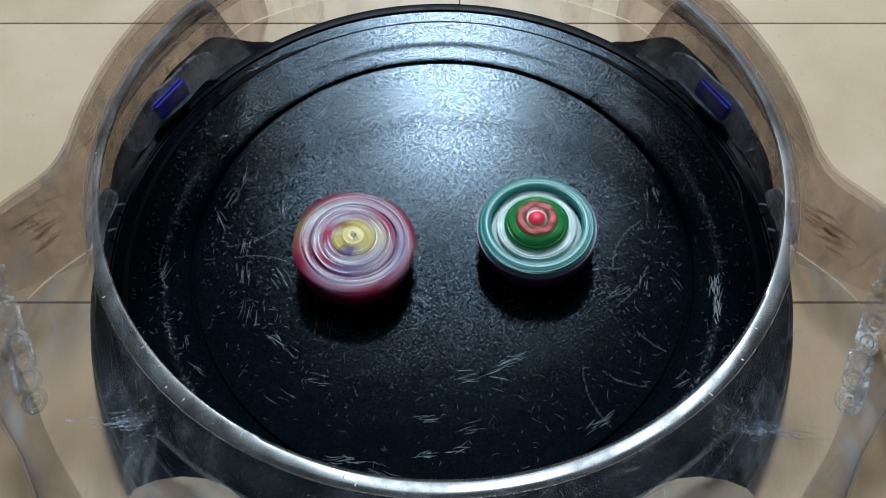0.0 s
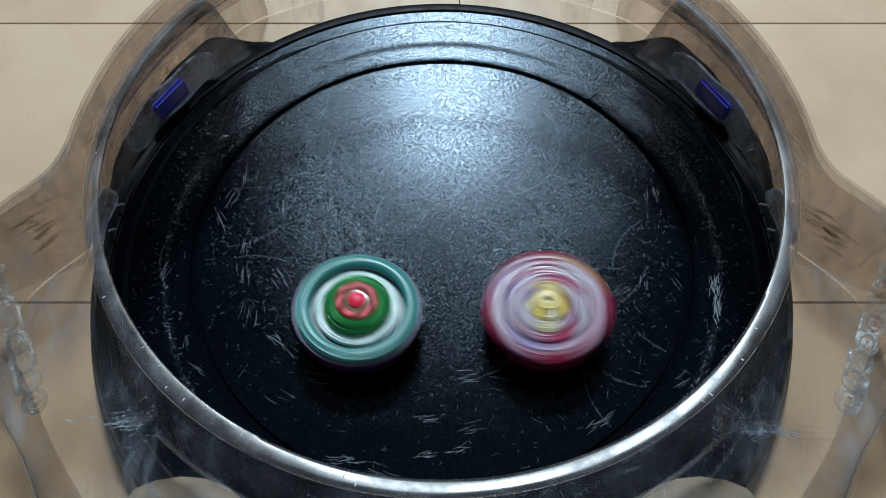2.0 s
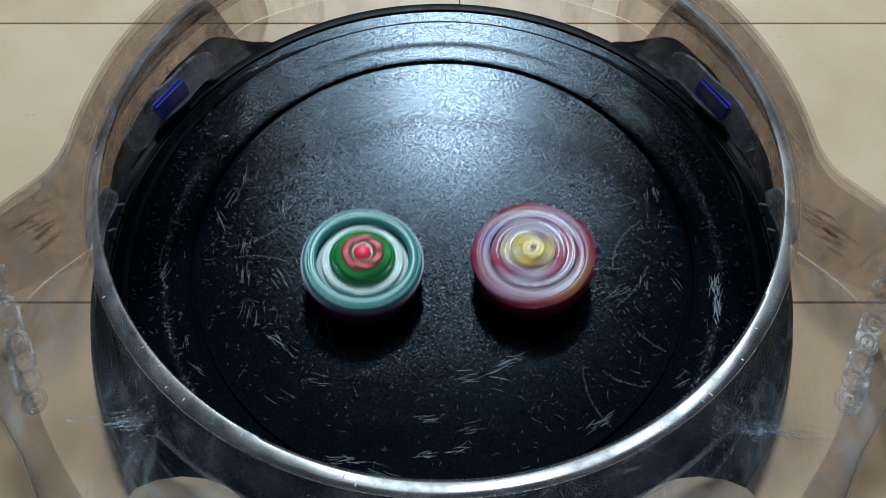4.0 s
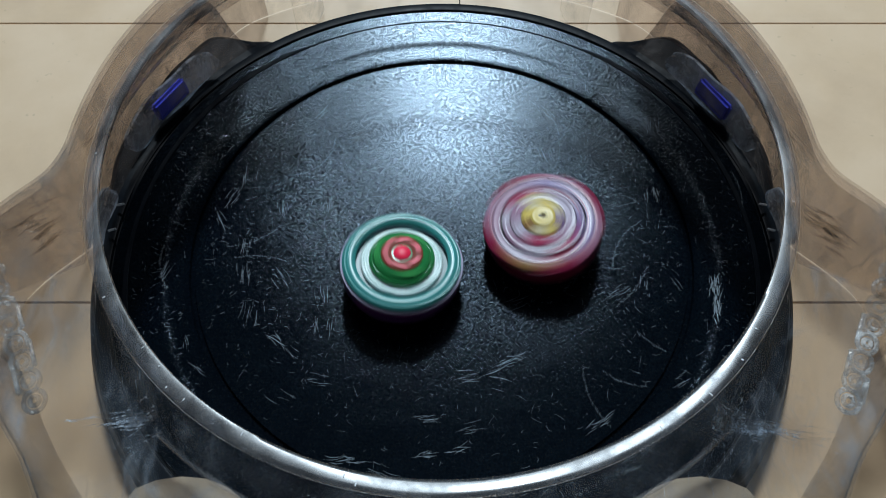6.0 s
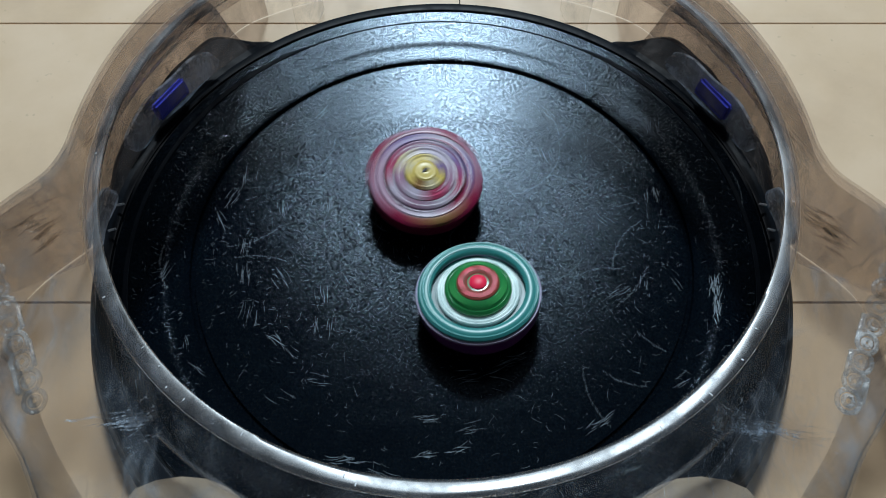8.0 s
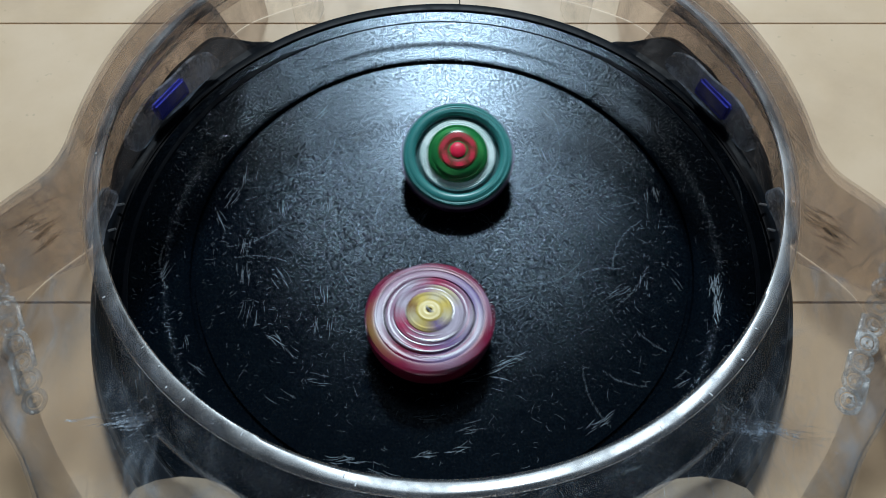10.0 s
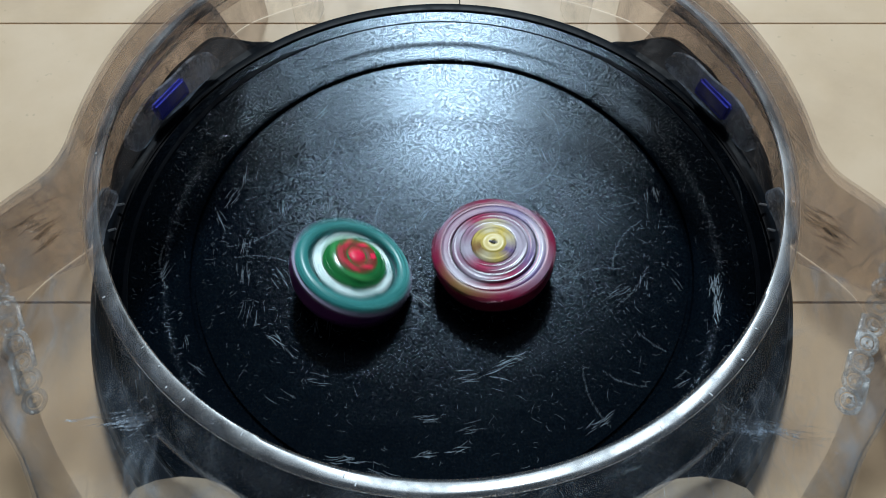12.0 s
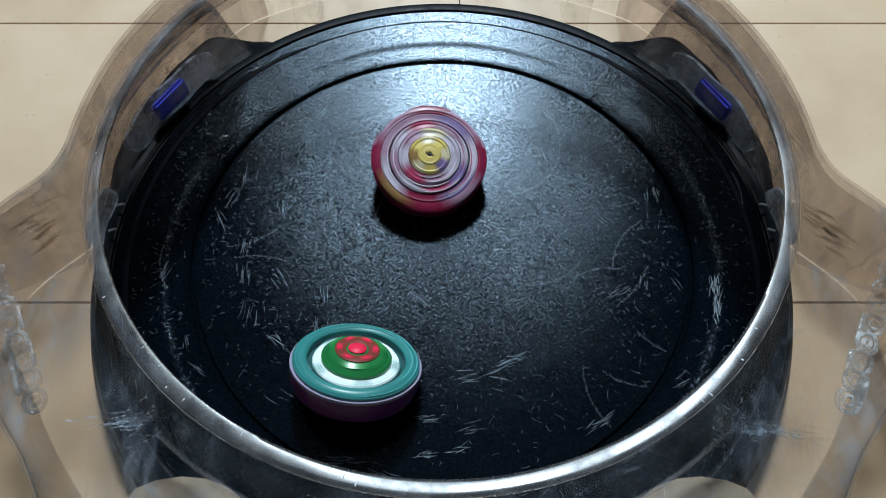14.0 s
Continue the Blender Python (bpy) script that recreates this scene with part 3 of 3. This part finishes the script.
# ---- scratches, scuffs, painted glare and moulded relief of the stadium ----
def bowl_scratches():
    """Fine pale scratches lying on the bowl."""
    rng = random.Random(7)
    bm = bmesh.new()

    def stroke(x, y, turn, length, width, bend):
        pts = []
        for k in range(5):
            u = k / 4 - 0.5
            a = turn + bend * u
            px, py = x + u * length * math.cos(a), y + u * length * math.sin(a)
            w = width * (1 - (2 * u) ** 2) * 0.5 + 0.00002
            nx, ny = -math.sin(a) * w, math.cos(a) * w
            row = []
            for sgn in (-1, 1):
                qx, qy = px + nx * sgn, py + ny * sgn
                r = math.hypot(qx, qy)
                if r > R_LIP - 0.005 or abs(r - R_GROOVE) < 0.0035:
                    return
                row.append((qx, qy, surface_z(r) + 0.00012))
            pts.append(row)
        vs = [[bm.verts.new(c) for c in row] for row in pts]
        for p, q in zip(vs, vs[1:]):
            bm.faces.new((p[0], q[0], q[1], p[1]))

    for k in range(420):
        r, a = 0.142 * math.sqrt(rng.random()), rng.uniform(0, 2 * math.pi)
        stroke(r * math.cos(a), r * math.sin(a), rng.uniform(0, math.pi), rng.uniform(0.001, 0.006), rng.uniform(0.00004, 0.00009), rng.uniform(-0.5, 0.5))
    for k in range(3600):
        r, a = 0.150 * math.sqrt(rng.random()), rng.uniform(0, 2 * math.pi)
        if rng.random() < 0.75 * smooth_step(0.01, 0.09, -r * math.sin(a)):
            continue
        stroke(r * math.cos(a), r * math.sin(a), rng.uniform(0, math.pi), rng.uniform(0.0008, 0.0028), rng.uniform(0.00005, 0.00012), rng.uniform(-0.9, 0.9))
    for k in range(34):
        # chains of short ticks that a spinning tip has left along an arc
        r, a, span, ring = 0.125 * math.sqrt(rng.random()), rng.uniform(-0.6, 3.6), rng.uniform(0.5, 1.8), rng.uniform(0.012, 0.040)
        cx, cy, b0 = r * math.cos(a), r * math.sin(a), rng.uniform(0, 2 * math.pi)
        for q in range(int(span * ring / 0.0009)):
            b = b0 + q * 0.0009 / ring
            stroke(cx + ring * math.cos(b) + rng.gauss(0, 0.0002), cy + ring * math.sin(b) + rng.gauss(0, 0.0002), b + 0.7 + rng.gauss(0, 0.15), rng.uniform(0.0008, 0.0018), rng.uniform(0.00006, 0.00013), 0.3)
    for k in range(60):
        r, a = 0.135 * math.sqrt(rng.random()), rng.uniform(0, 2 * math.pi)
        turn = a + math.pi / 2 + rng.uniform(-0.7, 0.7)
        for q in range(rng.randint(3, 9)):
            stroke(r * math.cos(a) + rng.uniform(-0.004, 0.004), r * math.sin(a) + rng.uniform(-0.003, 0.003), turn + rng.uniform(-0.15, 0.15), rng.uniform(0.003, 0.010), rng.uniform(0.00005, 0.00016), rng.uniform(-0.3, 0.3))
    for cx, cy, turn, n, spread in ((0.1285, -0.030, 1.45, 40, 0.011), (-0.042, -0.1065, 0.02, 14, 0.010), (0.000, -0.1025, 0.25, 12, 0.010), (0.033, -0.060, 0.3, 10, 0.006), (-0.073, -0.053, 2.4, 12, 0.007), (-0.105, -0.068, 2.6, 12, 0.007), (0.068, -0.090, 0.5, 10, 0.006)):
        for q in range(n):
            d = rng.uniform(-spread, spread)
            stroke(cx + d * math.cos(turn) + rng.gauss(0, 0.0012), cy + d * math.sin(turn) + rng.gauss(0, 0.0012), turn + rng.uniform(-0.3, 0.3), rng.uniform(0.003, 0.009), rng.uniform(0.0001, 0.0003), rng.uniform(-0.4, 0.4))
    ob = part("scratching", bm, M_SCRATCH, stadium, "pale scratches worn into the bowl", smooth=False)
    tagged(ob, kind="stuff")


def surface_z(r):
    return bowl_z(r) if r < R_GROOVE else Z_GROOVE + band_rise(r - R_GROOVE)


bowl_scratches()


def lettering():
    for sgn in (-1, 1):
        pts = []
        for k in range(8):
            u = k / 7
            pts.append((sgn * (0.1845 - 0.0315 * u), -0.0420 - 0.0550 * u, 0.0712, sgn * 64 + 90))
        relief(pts, 0.0136, M_LETTER, "relief_mark", "clear raised moulded mark, paled for its edge highlights", 0)
    for a0, a1, count in ((-157, -139, 7), (-35, -45, 5)):
        pts = []
        for k in range(count):
            a = radians(a0 + (a1 - a0) * k / (count - 1))
            pts.append((0.1630 * math.cos(a), 0.1630 * math.sin(a), 0.0252, math.degrees(a) + 90))
        relief(pts, 0.0075, M_MARK, "skirt_mark", "black raised moulded mark, greyed for its sheen", 14)


lettering()


def cover_spot(r, a):
    """A point just above the clear cover at radius r and angle a."""
    lob = lobe_radius(math.degrees(a))
    w = (r - 0.15) / (lob - 0.15) if r > 0.15 else (r - 0.15) / 0.02
    z = float(np.interp(0.15 + 0.02 * w, [0.1412, 0.1460, 0.1510, 0.1610, 0.1700], [0.1000, 0.0890, 0.0798, 0.0720, 0.0670]))
    return Vector((r * math.cos(a), r * math.sin(a), z + 0.00025))


def cover_scratches_and_glare():
    """Fine pale hairline scratches lying on the clear cover, with painted glare among them."""
    rng = random.Random(21)
    bm = bmesh.new()

    for k in range(900):
        a = radians(rng.uniform(-172, -8) if k < 100 else rng.uniform(-20, 200))
        lob = lobe_radius(math.degrees(a))
        r = rng.uniform(0.144, lob - 0.004)
        da, dr = rng.gauss(0, 0.055), rng.gauss(0, 0.009)
        wid = rng.uniform(0.00003, 0.00008)
        if k >= 140:
            # scuffs on the shoulders of the front lobes, massed to paint glare there
            a = radians(rng.gauss(-46, 5.5) if k < 330 else rng.gauss(-136, 7))
            r = min(0.146 + abs(rng.gauss(0, 0.016)), lobe_radius(math.degrees(a)) - 0.004)
            da, dr = rng.gauss(0, 0.045), rng.gauss(0, 0.010)
        if k >= 440:
            # lamp reflection drawn as a pale streak running outwards over each shoulder
            left = k >= 850
            u = abs(rng.gauss(0, 0.4))
            x, y = (-0.098 - 0.032 * u, -0.107 + rng.gauss(0, 0.0012)) if left else (0.092 + 0.045 * u, -0.1090 - 0.002 * u + rng.gauss(0, 0.0017))
            a, r = math.atan2(y, x), math.hypot(x, y)
            q = rng.uniform(0.004, 0.014) * (-1 if left else 1)
            x, y = x + q, y - 0.0006 + rng.gauss(0, 0.0006)
            da, dr = math.atan2(y, x) - a, math.hypot(x, y) - r
            wid = rng.uniform(0.0001, 0.00045)
        bend = rng.gauss(0, 0.0008)
        rows = []
        for q in range(7):
            u = q / 6
            rr = r + dr * u + bend * 4 * u * (1 - u)
            aa = a + da * u
            if rr < 0.143 or rr > lobe_radius(math.degrees(aa)) - 0.002:
                rows = []
                break
            side = Vector((math.cos(aa + 0.8), math.sin(aa + 0.8), 0)) * wid * (1 - abs(2 * u - 1) ** 2 + 0.1)
            c = cover_spot(rr, aa)
            rows.append((bm.verts.new(c - side), bm.verts.new(c + side)))
        for p, q in zip(rows, rows[1:]):
            bm.faces.new((p[0], q[0], q[1], p[1]))
    bmesh.ops.delete(bm, geom=[v for v in bm.verts if not v.link_faces], context="VERTS")
    tagged(part("cover_scratching_and_glare", bm, M_HAIR, stadium, "pale hairline scratches and painted highlight streaks on the clear cover", smooth=False), kind="stuff")


cover_scratches_and_glare()


def grime():
    """Brown grime streaks rubbed into the flanks of the cover."""
    rng = random.Random(12)
    bm = bmesh.new()
    for a0, r0, n, slant in ((-9.0, 0.163, 26, -0.5), (-7.0, 0.155, 12, -0.5), (-171, 0.165, 14, 0.5), (-174, 0.176, 12, 0.2), (133, 0.150, 22, 1.75), (141, 0.153, 26, 1.7), (150, 0.157, 18, 1.6), (47, 0.150, 22, -1.75), (39, 0.153, 26, -1.7), (30, 0.157, 18, -1.6), (8, 0.160, 14, -1.3), (172, 0.160, 14, 1.3)):
        for k in range(n):
            a, r = radians(a0 + rng.gauss(0, 1.4)), r0 + rng.gauss(0, 0.0035)
            length, wid = rng.uniform(0.005, 0.016), rng.uniform(0.0003, 0.0009)
            turn = a + slant + rng.gauss(0, 0.18)
            rows = []
            for q in range(6):
                u = q / 5 - 0.5
                x, y = r * math.cos(a) + u * length * math.cos(turn), r * math.sin(a) + u * length * math.sin(turn)
                w = wid * (1 - (2 * u) ** 2) + 0.00003
                row = []
                for sg in (-1, 1):
                    px, py = x - math.sin(turn) * w * sg, y + math.cos(turn) * w * sg
                    row.append(bm.verts.new(cover_spot(math.hypot(px, py), math.atan2(py, px)) + Vector((0, 0, 0.0002 + 0.00001 * k))))
                rows.append(row)
            for p, q in zip(rows, rows[1:]):
                bm.faces.new((p[0], q[0], q[1], p[1]))
    tagged(part("grime", bm, M_SMEAR, stadium, "brown grime streaks on the clear cover", smooth=False), kind="stuff")


grime()


def rim_nicks_and_glints():
    """Small pale nicks along the rim; some are glints painted as pale slivers."""
    rng = random.Random(3)
    bm = bmesh.new()
    for k in range(26):
        a = rng.uniform(0, 2 * math.pi)
        r0 = rng.uniform(0.1358, 0.1392)
        r1 = r0 + rng.uniform(0.0004, 0.0014)
        da = rng.uniform(0.001, 0.004)
        vs = [bm.verts.new((r * math.cos(q), r * math.sin(q), 0.1053 + rim_dip(r, q))) for r, q in ((r0, a), (r1, a + da * 0.3), (r1, a + da), (r0, a + da * 1.2))]
        bm.faces.new(vs)
    tagged(part("rim_nicks_and_glints", bm, M_PALE_MARK, stadium, "pale nicks and painted glints along the rim", smooth=False), kind="stuff")


rim_nicks_and_glints()


# ---- floor tiles ----
def floor_tiles():
    sx, sy, x_joint, y_joint = 0.300, 0.197, 0.0113, 0.1775
    x0, x1, y0, y1 = ROOM[:4]
    me = None
    rest = bmesh.new()
    for i in range(-9, 9):
        for j in range(-17, 17):
            xa, xb = max(x0, x_joint + i * sx), min(x1, x_joint + (i + 1) * sx)
            ya, yb = max(y0, y_joint + j * sy), min(y1, y_joint + (j + 1) * sy)
            if xb - xa < 0.004 or yb - ya < 0.004:
                continue
            cx, cy = (xa + xb) / 2, (ya + yb) / 2
            whole = xb - xa > sx - 0.001 and yb - ya > sy - 0.001
            if not whole or abs(cx) > 1.66 or abs(cy) > 2.1:
                bmesh.ops.create_cube(rest, size=1, matrix=Matrix.Translation((cx, cy, -0.004)) @ Matrix.Diagonal((xb - xa - 0.0008, yb - ya - 0.0008, 0.008, 1)))
                continue
            if me is None:
                ob = part("tile", box(sx - 0.0008, sy - 0.0008, 0.008, None, 0.0003), M_TILE, FLOOR, smooth=False)
                me = ob.data
            else:
                ob = new("tile", me)
                ob.parent = FLOOR
            ob.location = (cx, cy, -0.004)
    tagged(part("outer_tiles", rest, M_TILE, FLOOR, smooth=False), kind="stuff")


floor_tiles()


# ---- what moves ----
GREEN_WAY = []
GREEN_WAY += [
    (0.0, 46.0, -0.2), (0.1, 40.3, 45.0), (0.2, 22.1, 80.4), (0.3, -3.0, 108.5), (0.4, -28.9, 106.7), (0.5, -49.0, 87.7),
    (0.6, -57.0, 61.7), (0.7, -75.6, 36.5), (0.8, -86.0, 11.8), (0.9, -70.9, -21.6), (1.0, -42.5, -41.5), (1.1, -11.8, -48.4),
    (1.2, 16.3, -42.8), (1.3, 24.1, -26.5), (1.4, 5.1, -10.9), (1.5, -28.4, 5.7), (1.6, -41.1, 6.8), (1.7, -38.1, -3.8),
    (1.8, -53.5, -20.3), (1.9, -49.3, -33.4), (2.0, -38.2, -43.7), (2.1, -24.9, -47.4), (2.2, -9.8, -47.6), (2.3, 1.4, -44.8),
    (2.4, -28.5, -55.1), (2.5, -34.5, -57.0), (2.6, -29.3, -59.4), (2.7, -20.3, -59.4), (2.8, -13.3, -66.8), (2.9, -3.2, -70.0),
    (3.0, 6.7, -64.8), (3.2, 15.1, -46.1),
]
GREEN_WAY += [
    (3.5, -5.3, -61.9), (3.8, -31.1, -42.7), (4.1, -36.5, -6.6), (4.4, -12.7, 24.7), (4.7, 26.6, 17.2), (5.0, 31.6, -28.7),
    (5.3, 4.3, -63.0),
]
GREEN_WAY += [
    (5.5, -2.6, -54.4), (5.7, -8.9, -43.0), (5.9, -17.1, -29.0), (6.1, -21.3, -11.6), (6.3, -24.2, 4.7), (6.5, -20.3, 22.1),
    (6.7, -13.5, 29.6), (6.9, -3.1, 31.3), (7.1, 7.2, 21.9), (7.3, 17.4, 8.9), (7.5, 23.2, -6.2), (7.7, 24.7, -19.6),
    (7.9, 20.8, -32.4), (8.1, 13.7, -40.1), (8.2, 10.4, -42.8),
]
GREEN_WAY += [
    (8.5, -5.8, -47.0), (8.8, -25.9, -34.2), (9.1, -36.9, -12.1), (9.4, -34.3, 13.1), (9.7, -17.5, 36.1), (10.0, 7.8, 48.1),
    (10.3, 30.9, 42.6),
]
GREEN_WAY += [
    (10.4, 39.0, 36.4), (10.5, 48.0, 26.9), (10.6, 52.2, 14.4), (10.7, 53.5, 2.6), (10.8, 53.4, -10.4), (10.9, 76.2, -26.6),
    (11.0, 89.9, -36.6), (11.1, 86.5, -45.5), (11.2, 76.7, -54.5), (11.3, 58.2, -59.6), (11.4, 40.7, -61.6), (11.5, 24.0, -62.2),
    (11.6, 5.5, -61.5), (11.7, -9.7, -59.8), (11.8, -23.8, -53.9), (11.9, -37.2, -39.4), (12.0, -47.3, -24.1), (12.1, -51.8, -4.2),
]
GREEN_WAY += [
    (12.2, -53.3, 12.3), (12.3, -49.9, 29.2), (12.4, -40.4, 45.5), (12.5, -28.4, 61.0), (12.6, -15.5, 66.9), (12.7, 0.1, 67.5),
    (12.8, 16.7, 63.8), (12.9, 32.1, 52.5), (13.0, 43.4, 36.5), (13.1, 50.2, 15.7), (13.2, 58.5, -4.5), (13.3, 58.9, -26.8),
    (13.4, 51.2, -40.3), (13.5, 44.1, -47.3), (13.6, 25.9, -59.4), (13.7, 8.2, -65.1), (13.8, -12.7, -77.3), (13.9, -30.2, -80.8),
    (14.0, -39.2, -77.3),
]
PINK_WAY = []
PINK_WAY += [
    (0.0, -42.4, -8.8), (0.1, 4.5, -59.7), (0.2, 67.8, -58.3), (0.3, 112.5, -15.8), (0.4, 118.0, 35.7), (0.5, 88.7, 67.9),
    (0.6, 31.7, 68.4), (0.7, -4.0, 28.4), (0.8, -12.9, -14.6), (0.9, -0.4, -51.0), (1.0, 24.0, -71.1), (1.1, 54.0, -72.2),
    (1.2, 76.8, -49.6), (1.3, 92.5, -16.6), (1.4, 100.4, 12.7), (1.5, 91.6, 42.3), (1.6, 54.5, 50.3), (1.7, 15.1, 30.0),
    (1.8, 17.0, -5.8), (1.9, 27.2, -31.5), (2.0, 48.0, -42.9), (2.1, 67.9, -35.9), (2.2, 69.3, -14.0), (2.3, 49.4, -2.6),
    (2.4, 50.3, 29.0), (2.5, 27.1, 36.9), (2.6, 0.7, 27.1), (2.7, -12.1, -1.9), (2.8, -3.8, -11.4), (2.9, 13.5, -3.3),
    (3.0, 13.8, 15.5), (3.2, -15.0, 3.6),
]
PINK_WAY += [
    (3.5, 17.8, 32.2), (3.8, 44.8, 10.0), (4.1, 39.3, -28.4), (4.4, 14.9, -51.6), (4.7, -23.6, -43.3), (5.0, -37.9, 6.6),
    (5.3, -12.8, 47.0),
]
PINK_WAY += [
    (5.5, 11.7, 48.5), (5.7, 31.1, 31.3), (5.9, 46.2, 13.2), (6.1, 50.7, -9.2), (6.3, 41.4, -27.2), (6.5, 22.5, -44.4),
    (6.7, 6.8, -54.9), (6.9, -10.6, -55.5), (7.1, -26.9, -41.7), (7.3, -41.4, -19.6), (7.5, -44.5, -2.3), (7.7, -36.5, 14.0),
    (7.9, -17.4, 27.8), (8.1, -0.6, 32.6), (8.2, 9.7, 29.4),
]
PINK_WAY += [
    (8.5, 32.5, 13.6), (8.8, 41.7, -6.9), (9.1, 39.7, -28.8), (9.4, 28.1, -46.4), (9.7, 12.4, -54.8), (10.0, -5.6, -49.2),
    (10.3, -19.7, -36.9),
]
PINK_WAY += [
    (10.4, -24.7, -40.2), (10.5, -25.7, -41.9), (10.6, -24.7, -40.8), (10.7, -20.8, -33.3), (10.8, -19.0, -23.0), (10.9, -28.0, -7.0),
    (11.0, -32.0, 4.4), (11.1, -31.6, 11.9), (11.2, -28.4, 18.2), (11.3, -20.2, 19.8), (11.4, -10.2, 18.4), (11.5, 1.9, 12.6),
    (11.6, 10.2, 4.3), (11.7, 19.8, -0.7), (11.8, 25.0, -3.1), (11.9, 26.8, -8.8), (12.0, 25.3, -13.3), (12.1, 20.7, -17.1),
]
PINK_WAY += [
    (12.2, 13.8, -19.6), (12.3, 6.1, -20.3), (12.4, -3.7, -19.6), (12.5, -16.1, -23.4), (12.6, -18.1, -28.8), (12.7, -17.5, -29.6),
    (12.8, -15.0, -27.8), (12.9, -13.0, -23.8), (13.0, -10.7, -21.3), (13.1, -8.1, -18.5), (13.2, -8.8, -11.8), (13.3, -18.1, -14.1),
    (13.4, -22.2, -10.8), (13.5, -27.2, -7.1), (13.6, -26.4, -6.2), (13.7, -24.4, -5.0), (13.8, -13.5, 6.5), (13.9, -7.5, 31.0),
    (14.0, -7.3, 45.0),
]
CENTRE = (0.0, 12.0)
GREEN_LEAN = [(0, 4), (3.2, 4), (5.3, 6), (8.2, 9), (10.3, 17), (11, 22), (12, 24), (13, 25), (14, 33)]
GREEN_LAG = [(0, 0), (9, 0), (10.5, 20), (11, 30), (11.4, -10), (12, -5), (13.5, 0), (14, 10)]
PINK_LEAN = [(0, 4), (3.2, 5), (5.3, 6), (8.2, 7), (10.3, 6), (12, 5), (13.6, 3), (14, 14)]
PINK_LAG = [(0, 0), (14, 0)]
SPIN = [(0, 86), (6, 85), (9, 80), (11, 72), (12.5, 62), (13.5, 48), (14, 36)]


def glide(rows, t):
    """A smooth way through (t, x, y) rows."""
    t = min(max(t, rows[0][0]), rows[-1][0])
    k = 0
    while k < len(rows) - 2 and rows[k + 1][0] <= t:
        k += 1
    r0, r1, r2, r3 = rows[max(k - 1, 0)], rows[k], rows[k + 1], rows[min(k + 2, len(rows) - 1)]
    h = r2[0] - r1[0]
    u = (t - r1[0]) / h
    res = []
    for c in (1, 2):
        m1 = (r2[c] - r0[c]) / max(r2[0] - r0[0], 1e-6) * h
        m2 = (r3[c] - r1[c]) / max(r3[0] - r1[0], 1e-6) * h
        res.append((2 * u ** 3 - 3 * u * u + 1) * r1[c] + (u ** 3 - 2 * u * u + u) * m1 + (3 * u * u - 2 * u ** 3) * r2[c] + (u ** 3 - u * u) * m2)
    return res


def lerp(keys, t):
    return float(np.interp(t, [k[0] for k in keys], [k[1] for k in keys]))


def top_rows(way, lean, lag, phase):
    rows, turn = [], phase
    for f in range(-1, 422):
        t = f / FPS
        x, y = glide(way, t)
        dx, dy = CENTRE[0] - x, CENTRE[1] - y
        d = max(math.hypot(dx, dy), 1e-6)
        a = radians(lerp(lean, t)) * min(1.0, d / 25.0)
        b = math.atan2(dy, dx) + radians(lerp(lag, t))
        axis = Vector((math.cos(b) * math.sin(a), math.sin(b) * math.sin(a), math.cos(a)))
        tilt = Vector((0, 0, 1)).rotation_difference(axis).to_matrix().to_4x4()
        z = bowl_z(math.hypot(x, y) / 1000)
        rows.append((t, Matrix.Translation((x / 1000, y / 1000, z)) @ tilt @ Matrix.Rotation(radians(turn), 4, "Z")))
        turn -= lerp(SPIN, t)
    return rows


def motions():
    walk(green, top_rows(GREEN_WAY, GREEN_LEAN, GREEN_LAG, 10))
    walk(pink, top_rows(PINK_WAY, PINK_LEAN, PINK_LAG, 0))


motions()
